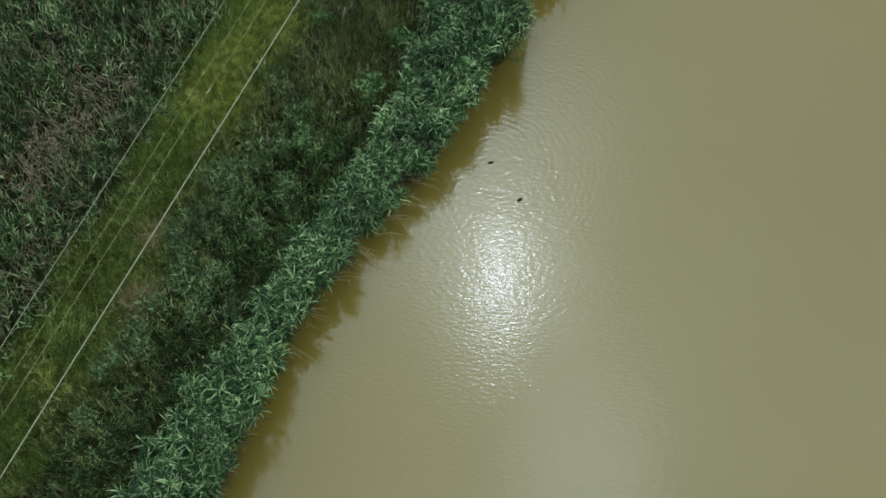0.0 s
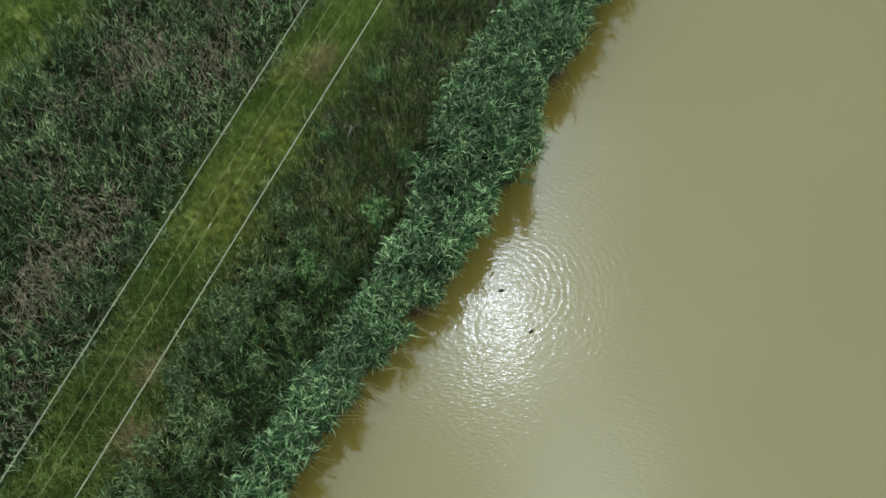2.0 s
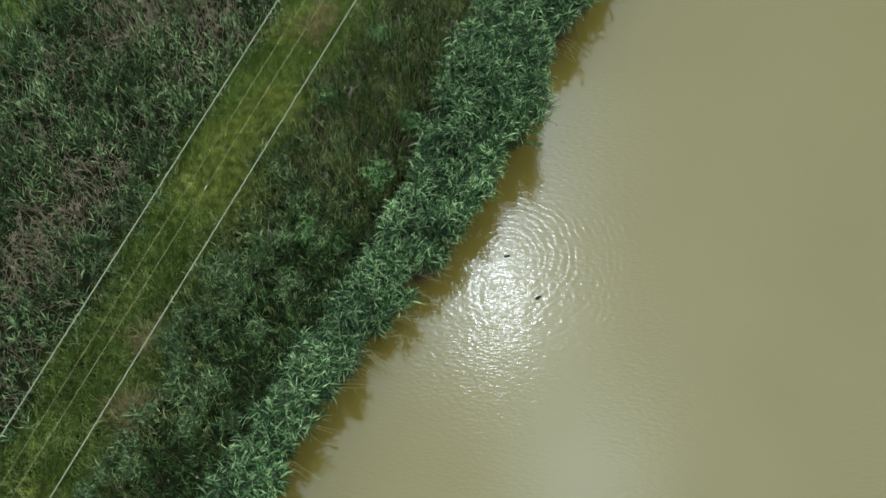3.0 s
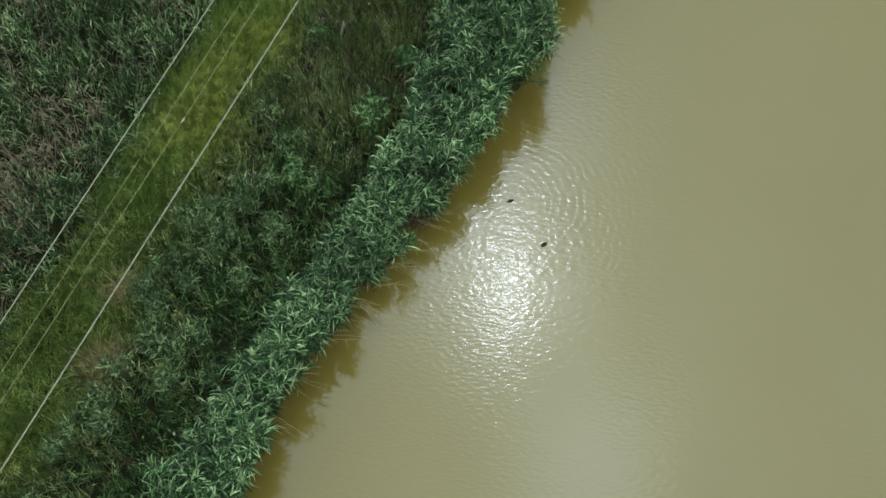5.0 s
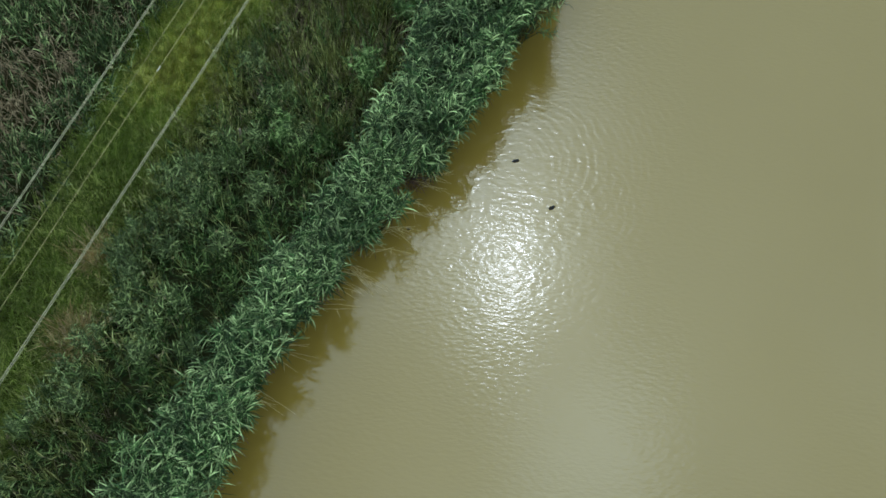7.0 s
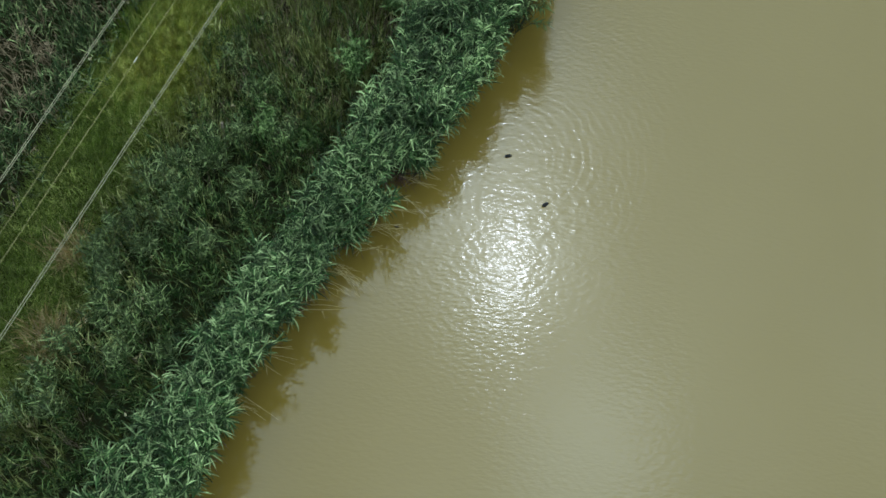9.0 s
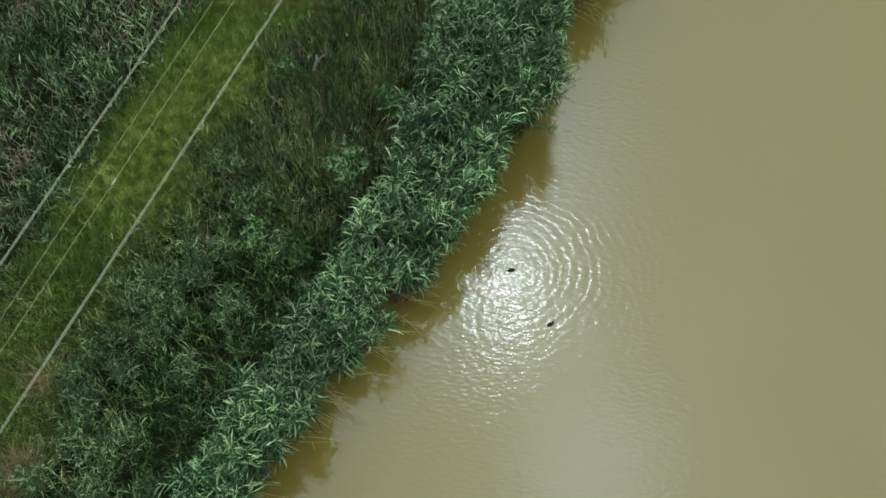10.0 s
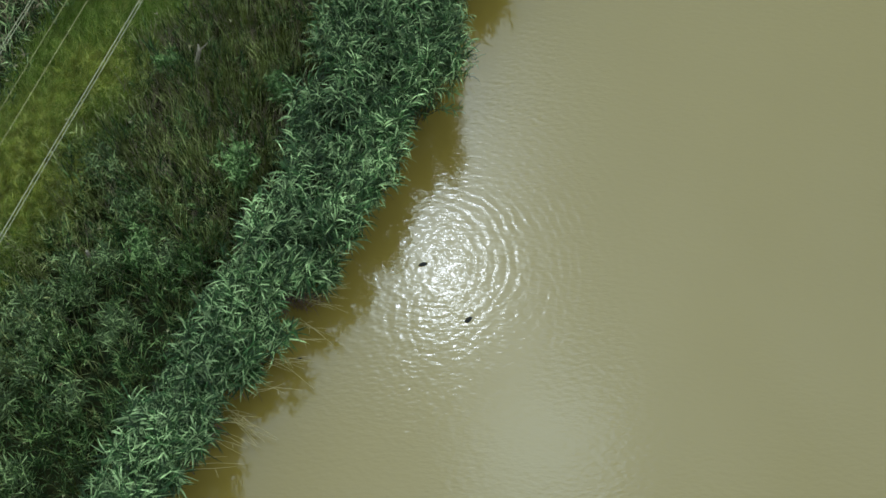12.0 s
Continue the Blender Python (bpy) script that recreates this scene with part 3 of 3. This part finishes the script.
    s, d, x, y = field(rng, -24, 30, lambda s: fringe_back(s), lambda s: grass_near(s) + 0.4, 10, lambda s, d, x, y: np.clip(0.15 + (s + 2) / 10, 0.08, 0.9) + np.exp(-((s + 12.0) ** 2 + (d - 7.4) ** 2) / 0.4) + np.exp(-((s + 15.6) ** 2 + (d - 7.0) ** 2) / 0.4))
    n = len(x)
    me = scatter("dead_stalks", dead, x, y, land_height(x, y), np.ones(n), rng.uniform(0.6, 1.25, n), rng.uniform(0, 6.28, n), leaning(rng, n, (0, 0), 0.15), (BEIGE_STALK,), rng)
    tagged(new("dead_stalks", me), "thin beige and brown dead stalks standing in the sedge", "dead stalks", kind="stuff")


def build_grass():
    rng = np.random.default_rng(14)
    kinds = grass_models(rng, 16, 15, 1.15, 0.012, 0.07)
    s, d, x, y = field(rng, -24, 28, lambda s: grass_near(s) - 0.5, lambda s: grass_far(s) + 0.8, 56, lambda s, d, x, y: np.clip((grass_far(s) + 0.8 - d) / 1.2, 0, 1) * np.clip((d - grass_near(s) + 0.5) / 1.2, 0.1, 1) * np.clip(1.0 + (s + 2) / 5, 0.22, 1.0) * (0.75 + 0.25 * (wobble(x, y, 0.8, 14) > 0.3)) * (1 - 0.9 * np.exp(-((s - 9.05) ** 2 + (d - 12.35) ** 2) / 0.35)))
    n = len(x)
    me = scatter("meadow_grass", kinds, x, y, land_height(x, y), rng.uniform(0.8, 1.2, n), rng.uniform(0.6, 1.15, n), rng.uniform(0, 6.28, n), leaning(rng, n, (0.22, 0.12), 0.16), (GRASS_LEAF,), rng)
    tagged(new("meadow_grass", me), "bright yellow-green meadow grass in a strip under the cables", "grass", kind="stuff")
    s, d, x, y = field(rng, -12, 28, lambda s: bed_far(s) - 0.6, lambda s: s * 0 + 33, 26)
    n = len(x)
    me = scatter("far_meadow", kinds, x, y, land_height(x, y), rng.uniform(0.8, 1.2, n), rng.uniform(0.6, 1.15, n), rng.uniform(0, 6.28, n), leaning(rng, n, (0.05, 0), 0.25), (GRASS_LEAF,), rng)
    tagged(new("far_meadow", me), "yellow-green grass beyond the dark reed bed", "grass", kind="stuff")


def build_roots():
    """Brown roots and dead stems that hang from the bank into the water."""
    rng = np.random.default_rng(17)
    kinds = []
    for _ in range(10):
        plan = Plan()
        for _ in range(5):
            o, b = rng.normal(0, 0.10, 2), rng.normal(0, 0.12, 2)
            reach = rng.uniform(0.15, 0.6)
            tube(plan, [(o[0], o[1], 0.55), (o[0] + reach * 0.6, o[1] + b[0], 0.42), (o[0] + reach, o[1] + b[1], -0.06)], [0.010, 0.009, 0.004], 3, 0)
        kinds.append(plan.arrays())
    s, d, x, y = field(rng, -22, 24, lambda s: shore(s) - 0.05, lambda s: shore(s) + 0.45, 30, lambda s, d, x, y: 0.08 + 0.45 * (wobble(x, y, 1.1, 20) > 0.55))
    n = len(x)
    out_way = math.atan2(-INLAND[1], -INLAND[0])
    me = scatter("root_mat", kinds, x, y, np.zeros(n), rng.uniform(0.7, 1.3, n), rng.uniform(0.5, 1.1, n), out_way + rng.normal(0, 0.5, n), leaning(rng, n, (0, 0), 0.1), (RED_STALK,), rng)
    tagged(new("root_mat", me), "rusty brown roots and dead stems hanging into the water", "roots", kind="stuff")


build_fringe()
build_roots()
build_bed()
build_middle()
build_grass()

# ---- cables ----
CABLES = (  # x at y = 25, x per y, height at y = 25, rise per y, radius
    (-14.51, 0.463, 5.21, 0.081, 0.0115),
    (-14.93, 0.463, 4.51, 0.081, 0.0105),
    (-13.35, 0.480, 5.15, 0.108, 0.0094),
    (-12.20, 0.499, 5.90, 0.132, 0.0099),
    (-11.01, 0.480, 5.33, 0.094, 0.0125),
    (-11.44, 0.480, 4.48, 0.094, 0.0105),
)


def build_cables():
    for k, (x0, slope, z0, rise, radius) in enumerate(CABLES):
        label = "thick pale grey overhead cable above the grass strip" if radius > 0.010 else "thin pale overhead wire above the grass strip"
        cable = tagged(new("overhead_cable"), label, "power cable", "overhead cables")
        cable.location = (x0, 25, z0)
        ys = np.linspace(-45, 75, 61)
        plan = Plan()
        tube(plan, [(slope * y, y, rise * y) for y in ys], [radius] * len(ys), 6)
        part("strand", plan.mesh("strand", CABLE if radius > 0.010 else WIRE, smooth=True), cable)
        if k == 3:
            plan = Plan()
            y = 3.4
            tube(plan, [(slope * (y + t), y + t, rise * (y + t)) for t in (-0.11, -0.09, 0, 0.09, 0.11)], [0.012, 0.018, 0.020, 0.018, 0.012], 8)
            part("splice_sleeve", plan.mesh("splice_sleeve", SLEEVE, smooth=True), cable, "bright joining sleeve on the wire")


build_cables()

# ---- patches of other grass ----


def build_patches():
    rng = np.random.default_rng(15)
    kinds = grass_models(rng, 12, 14, 1.1, 0.022, 0.10)

    def near(spots):
        return lambda s, d, x, y: np.clip(sum(np.exp(-((s - a) ** 2 + (d - b) ** 2) / r ** 2) for a, b, r in spots), 0, 1)

    s, d, x, y = field(rng, -20, 20, lambda s: grass_near(s) - 0.6, grass_far, 60, near(((-0.7, 11.3, 1.6), (-17.1, 8.7, 0.5), (1.8, 12.2, 1.0), (4.6, 11.7, 1.1), (8.6, 13.6, 1.0))))
    n = len(x)
    pale = leaf_material("pale_grass_blade", (0.30, 0.33, 0.05), (0.50, 0.51, 0.11), (0.66, 0.63, 0.24), 0.4, 0.5)
    me = scatter("pale_grass", kinds, x, y, land_height(x, y), rng.uniform(0.8, 1.2, n), rng.uniform(0.8, 1.25, n), rng.uniform(0, 6.28, n), leaning(rng, n, (0.2, -0.1), 0.2), (pale,), rng)
    tagged(new("pale_grass", me), "pale yellow tall grass in patches along the strip", "grass", kind="stuff")
    s, d, x, y = field(rng, -20, 20, lambda s: fringe_back(s), grass_far, 60, near(((9.05, 12.35, 0.65), (10.2, 12.4, 0.5), (-9.0, 8.9, 0.45), (-12.0, 7.4, 0.6))))
    n = len(x)
    me = scatter("dry_grass", kinds, x, y, land_height(x, y), rng.uniform(0.8, 1.2, n), rng.uniform(0.8, 1.25, n), rng.uniform(0, 6.28, n), leaning(rng, n, (0.1, 0), 0.35), (DRY_GRASS,), rng)
    tagged(new("dry_grass", me), "dry tan grass in small patches beside the green strip", "dry grass", kind="stuff")


def build_seed_heads():
    """Small pale heads on thin stalks, scattered thinly over the bank."""
    rng = np.random.default_rng(16)
    kinds = []
    for _ in range(6):
        plan = Plan()
        tube(plan, [(0, 0, 0), (0.02, 0, 0.5), (0.05, 0.01, 1.0)], [0.005, 0.004, 0.003], 3, 1)
        for _ in range(7):
            blade(rng, (0.05, 0.01, 0.96 + rng.uniform(-0.03, 0.03)), rng.uniform(0, 6.28), rng.uniform(0.05, 0.10), 0.028, rng.uniform(0.0, 1.4), 0.8, 2, 0, plan)
        kinds.append(plan.arrays())
    s, d, x, y = field(rng, -20, 22, fringe_back, lambda s: bed_far(s) - 1, 0.45, lambda s, d, x, y: np.where((d > grass_near(s) + 0.6) & (d < grass_far(s) - 0.6), 0.15, 1.0))
    n = len(x)
    me = scatter("seed_heads", kinds, x, y, land_height(x, y), rng.uniform(0.7, 1.5, n), rng.uniform(0.9, 1.7, n), rng.uniform(0, 6.28, n), leaning(rng, n, (0, 0), 0.1), (leaf_material("seed_head", (0.28, 0.24, 0.12), (0.46, 0.41, 0.23), (0.62, 0.57, 0.36), 0.2, 0.7), DRY_STALK), rng)
    tagged(new("seed_heads", me), "small pale seed heads on thin stalks above the herbs", "seed heads", kind="stuff")


build_patches()
build_seed_heads()

# ---- single things on the bank ----


def shrub(x, y, height, spread, rng, label, mat, leaf):
    """Several leaning stems from one foot, each with leafy twigs."""
    root = tagged(new("shrub"), label, "shrub", "shrubs of the bank")
    root.location = (x, y, float(land_height(np.array(x), np.array(y))) - 0.05)
    for _ in range(14):
        a, far = rng.uniform(0, 6.28), rng.uniform(0.2, 1.0) * spread
        top = np.array([math.cos(a) * far, math.sin(a) * far, height * rng.uniform(0.65, 1.0)])
        mid = top * np.array([0.35, 0.35, 0.55])
        wood, leaves = Plan(), Plan()
        tube(wood, [(0, 0, 0), mid, top], [0.022, 0.014, 0.005], 4)
        for k in range(60):
            f = rng.uniform(0.35, 1.0)
            p = (mid * (f / 0.55) if f < 0.55 else mid + (top - mid) * (f - 0.55) / 0.45) + rng.normal(0, 0.07 * spread, 3)
            p[2] = max(p[2], 0.15)
            blade(rng, p, rng.uniform(0, 6.28), leaf * rng.uniform(1.0, 2.2), leaf * 0.24, rng.uniform(0.1, 1.1), rng.uniform(0.3, 1.2), 3, 0, leaves)
        stem = part("stem", wood.mesh("stem", BARK), root)
        part("foliage", leaves.mesh("foliage", mat), stem)


CLUMPS = ((-12.2, 24.9), (-12.6, 24.0), (-11.3, 25.4), (-9.1, 28.7), (-7.9, 28.9), (-10.2, 26.8), (-9.6, 28.0), (-7.2, 30.9), (-11.2, 27.1), (-8.4, 32.7), (-7.5, 26.5), (-6.3, 29.0), (-10.6, 27.9), (-10.1, 25.4), (-11.0, 24.3), (-8.8, 24.2), (-11.9, 23.0), (-12.1, 22.1), (-10.4, 21.8), (-13.2, 20.4), (-11.0, 21.0), (-9.7, 20.2), (-11.2, 20.0), (-9.6, 26.5), (-12.5, 23.6), (-12.1, 21.5), (-13.8, 19.2), (-14.3, 18.0), (-13.4, 18.1), (-15.1, 17.1), (-15.5, 15.0), (-8.8, 27.9))     # x, y


def herb_clump(x, y, height, spread, rng, label):
    """A tuft of upright shoots, each with narrow leaves that stand close to it."""
    root = tagged(new("herb_clump"), label, "herb", "herb clumps of the bank")
    root.location = (x, y, float(land_height(np.array(x), np.array(y))) - 0.05)
    for _ in range(17):
        a, far = rng.uniform(0, 6.28), spread * math.sqrt(rng.uniform(0, 1))
        foot = np.array([math.cos(a) * far, math.sin(a) * far, 0])
        top = foot * 1.25 + np.array([*rng.normal(0, 0.08, 2), height * rng.uniform(0.65, 1.1) * (1 - 0.35 * far / spread)])
        wood, leaves = Plan(), Plan()
        tube(wood, [foot, foot * 0.5 + top * 0.5, top], [0.012, 0.009, 0.003], 4)
        for k in range(17):
            p = foot + (top - foot) * (0.30 + 0.70 * (k + rng.uniform(0, 1)) / 17)
            blade(rng, p, rng.uniform(0, 6.28), rng.uniform(0.26, 0.48), rng.uniform(0.026, 0.042), rng.uniform(0.5, 1.35), rng.uniform(0.1, 1.1), 3, 0, leaves)
        stem = part("stem", wood.mesh("stem", REED_STALK), root)
        part("foliage", leaves.mesh("foliage", SILVER_LEAF), stem)


def snag(x, y, points, radii, label, fork=None):
    """A dead bare trunk, with one fork where it has any."""
    root = tagged(new("dead_trunk"), label, "dead tree", "dead trunks")
    root.location = (x, y, float(land_height(np.array(x), np.array(y))) - 0.1)
    wood = Plan()
    tube(wood, points, radii, 7)
    part("trunk", wood.mesh("trunk", GREY_WOOD), root)
    if fork:
        wood = Plan()
        tube(wood, fork, [radii[-1] * 0.8, radii[-1] * 0.55, radii[-1] * 0.25], 6)
        part("branch", wood.mesh("branch", GREY_WOOD), root)


def build_single_things():
    rng = np.random.default_rng(21)
    fresh = "fresh green leafy shrub standing among dark herbs"
    silver = "silvery green clump of upright leafy herbs beside the grass strip"
    for x, y, h, w in ((-3.7, 31.5, 2.6, 0.85), (-6.9, 29.2, 1.5, 0.7), (-5.3, 28.6, 1.3, 0.6), (-2.2, 35.2, 1.5, 0.6), (-6.2, 36.9, 1.1, 0.6), (-3.9, 41.0, 1.3, 0.7)):
        shrub(x, y, h, w, rng, fresh, FRESH_LEAF, 0.17)
    for x, y in CLUMPS:
        herb_clump(x, y - 0.2, rng.uniform(1.8, 2.4), rng.uniform(0.35, 0.6), rng, silver)
    for x, y, h in ((-22.6, 43.2, 1.5), (-23.3, 41.2, 1.4), (-22.0, 42.2, 1.5), (-21.4, 42.0, 1.2), (-20.6, 44.4, 1.2), (-23.6, 44.6, 1.3)):
        shrub(x, y, h, 0.45, rng, "tall herb with pale yellow blossom in the far meadow", PALE_LEAF, 0.12)
    snag(-5.4, 36.8, [(0, 0, 0), (0.10, 0.10, 0.7), (0.26, 0.26, 1.15), (0.25, 0.36, 1.35)], [0.10, 0.09, 0.075, 0.03], "grey forked dead trunk among the sedge", [(0.25, 0.25, 1.12), (0.55, 0.40, 1.30), (0.85, 0.58, 1.5)])
    snag(-2.75, 41.5, [(0, 0, 0), (-0.08, 0.1, 0.8), (-0.20, 0.2, 1.6)], [0.08, 0.07, 0.04], "grey leaning dead trunk behind the reeds")
    snag(-8.6, 28.9, [(0, 0, 0), (0.05, 0.02, 0.8), (0.08, 0.05, 1.5)], [0.10, 0.09, 0.05], "short grey broken stump in the herbs")
    snag(-16.4, 11.9, [(0, 0, 0), (-0.05, 0.02, 0.5), (-0.12, 0.05, 0.95)], [0.07, 0.06, 0.04], "pale bleached stump beside the grass strip")
    # dry stalks that lean out over the water
    tips = ((-1.0, 26.0), (-1.05, 25.75), (-1.65, 24.85), (-1.35, 25.1), (-0.28, 27.25), (-0.05, 27.5), (-0.45, 28.25), (-0.6, 26.9), (-2.95, 22.55), (-3.3, 23.0), (-3.45, 22.3), (-3.1, 22.85), (-3.75, 21.8), (6.7, 40.3), (6.3, 40.0), (-6.1, 17.95), (-6.4, 18.1), (-8.35, 14.3), (-8.6, 14.0), (-5.3, 19.75), (-2.3, 24.1))
    for x, y in tips:
        tuft = tagged(new("dry_reed_tuft"), "tuft of dry straw-coloured reed stalks leaning over brown water", "dry reeds", "dry tufts over the water")
        tuft.location = (x, y, 0)
        a = math.atan2(INLAND[1], INLAND[0]) + rng.uniform(-0.2, 0.6)
        foot = np.array([math.cos(a), math.sin(a)]) * rng.uniform(1.1, 1.8)
        for k in range(rng.integers(3, 6)):
            tip, root, top = rng.normal(0, 0.30, 2), foot + rng.normal(0, 0.12, 2), rng.uniform(0.25, 0.75)
            if k == 0:
                tip = np.zeros(2)
            mid = root * 0.45 + tip * 0.55 + rng.normal(0, 0.04, 2)
            plan = Plan()
            tube(plan, [(*root, 0.0), (*(root * 0.7 + mid * 0.3), top * 0.8), (*mid, top), (*tip, top * rng.uniform(0.4, 0.95))], [0.010, 0.010, 0.009, 0.005], 4)
            stalk = part("stalk", plan.mesh("stalk", STRAW), tuft)
            if rng.uniform() < 0.4:
                plan = Plan()
                blade(rng, (*mid, top), rng.uniform(-1.6, 0.8), rng.uniform(0.2, 0.4), 0.020, 0.3, 1.4, 3, 0, plan)
                part("leaf", plan.mesh("leaf", STRAW), stalk)
    # fallen branch with hanging roots
    fallen = tagged(new("fallen_branch"), "rusty brown fallen branch with hanging roots at the waterline", "branch")
    fallen.location = (-1.05, 27.45, 0)
    plan = Plan()
    tube(plan, [(-1.7, -0.25, 0.25), (-0.9, -0.02, 0.42), (-0.2, 0.02, 0.44), (0.25, 0.05, 0.40)], [0.035, 0.03, 0.024, 0.012], 6)
    limb = part("limb", plan.mesh("limb", RED_STALK), fallen)
    for _ in range(26):
        plan = Plan()
        x0 = rng.uniform(-1.5, 0.1)
        dx, dy = rng.normal(0, 0.18), -rng.uniform(0.0, 0.35)
        tube(plan, [(x0, -0.05, 0.40), (x0 + dx * 0.6, dy * 0.6 - 0.05, 0.25), (x0 + dx, dy - 0.05, -0.05)], [0.009, 0.007, 0.003], 3)
        part("root", plan.mesh("root", RED_STALK), limb)
    # sprays of leaves that hang over the water
    for x, y, z in ((4.0, 34.0, 2.3), (3.75, 34.2, 2.0), (4.15, 33.7, 1.5), (3.7, 33.5, 1.9)):
        spray = tagged(new("reed_spray"), "leafy reed bending far out over the water", "reed", "bending reeds")
        spray.location = (x, y, z)
        plan = Plan()
        b = np.array([INLAND[0], INLAND[1], 0]) * 1.5
        tube(plan, [(b[0], b[1], 0.1 - z), (b[0] * 0.55, b[1] * 0.55, -0.25 * z), (0, 0, 0)], [0.014, 0.011, 0.005], 4)
        stalk = part("stalk", plan.mesh("stalk", REED_STALK), spray)
        for k in range(16):
            plan = Plan()
            f = rng.uniform(0, 0.45)
            blade(rng, (b[0] * f, b[1] * f, -0.3 * z * f + rng.normal(0, 0.05)), rng.uniform(-1.6, 1.2), rng.uniform(0.28, 0.5), 0.035, rng.uniform(-0.2, 0.7), rng.uniform(0.8, 1.8), 4, 0, plan)
            part("leaf", plan.mesh("leaf", REED_LEAF), stalk)
    # two plain lumps stand in for waterbirds, the small third is floating debris
    for x, y, a, size in ((2.42, 28.52, 0.2, 1.0), (3.80, 26.36, 0.6, 1.0), (-1.84, 25.39, 0.0, 0.55)):
        bm = bmesh.new()
        bmesh.ops.create_icosphere(bm, subdivisions=3, radius=1.0)
        for v in bm.verts:
            k = 1 + 0.25 * noise.noise(v.co * 1.7 + Vector((x, y, 0)))
            v.co = Vector((v.co.x * 0.15 * k, v.co.y * 0.07 * k, max(-0.05, v.co.z * 0.06 * k))) * size
        me = bpy.data.meshes.new("bird_debris_lump")
        bm.to_mesh(me)
        bm.free()
        me.materials.append(DARK_LUMP)
        ob = tagged(new("bird_debris_lump", me), "small dark plain lump on the muddy water, two standing in for waterbirds", "debris", "floating debris")
        ob.matrix_world = pose(x, y, 0.01, 0, 0, math.degrees(a))


build_single_things()
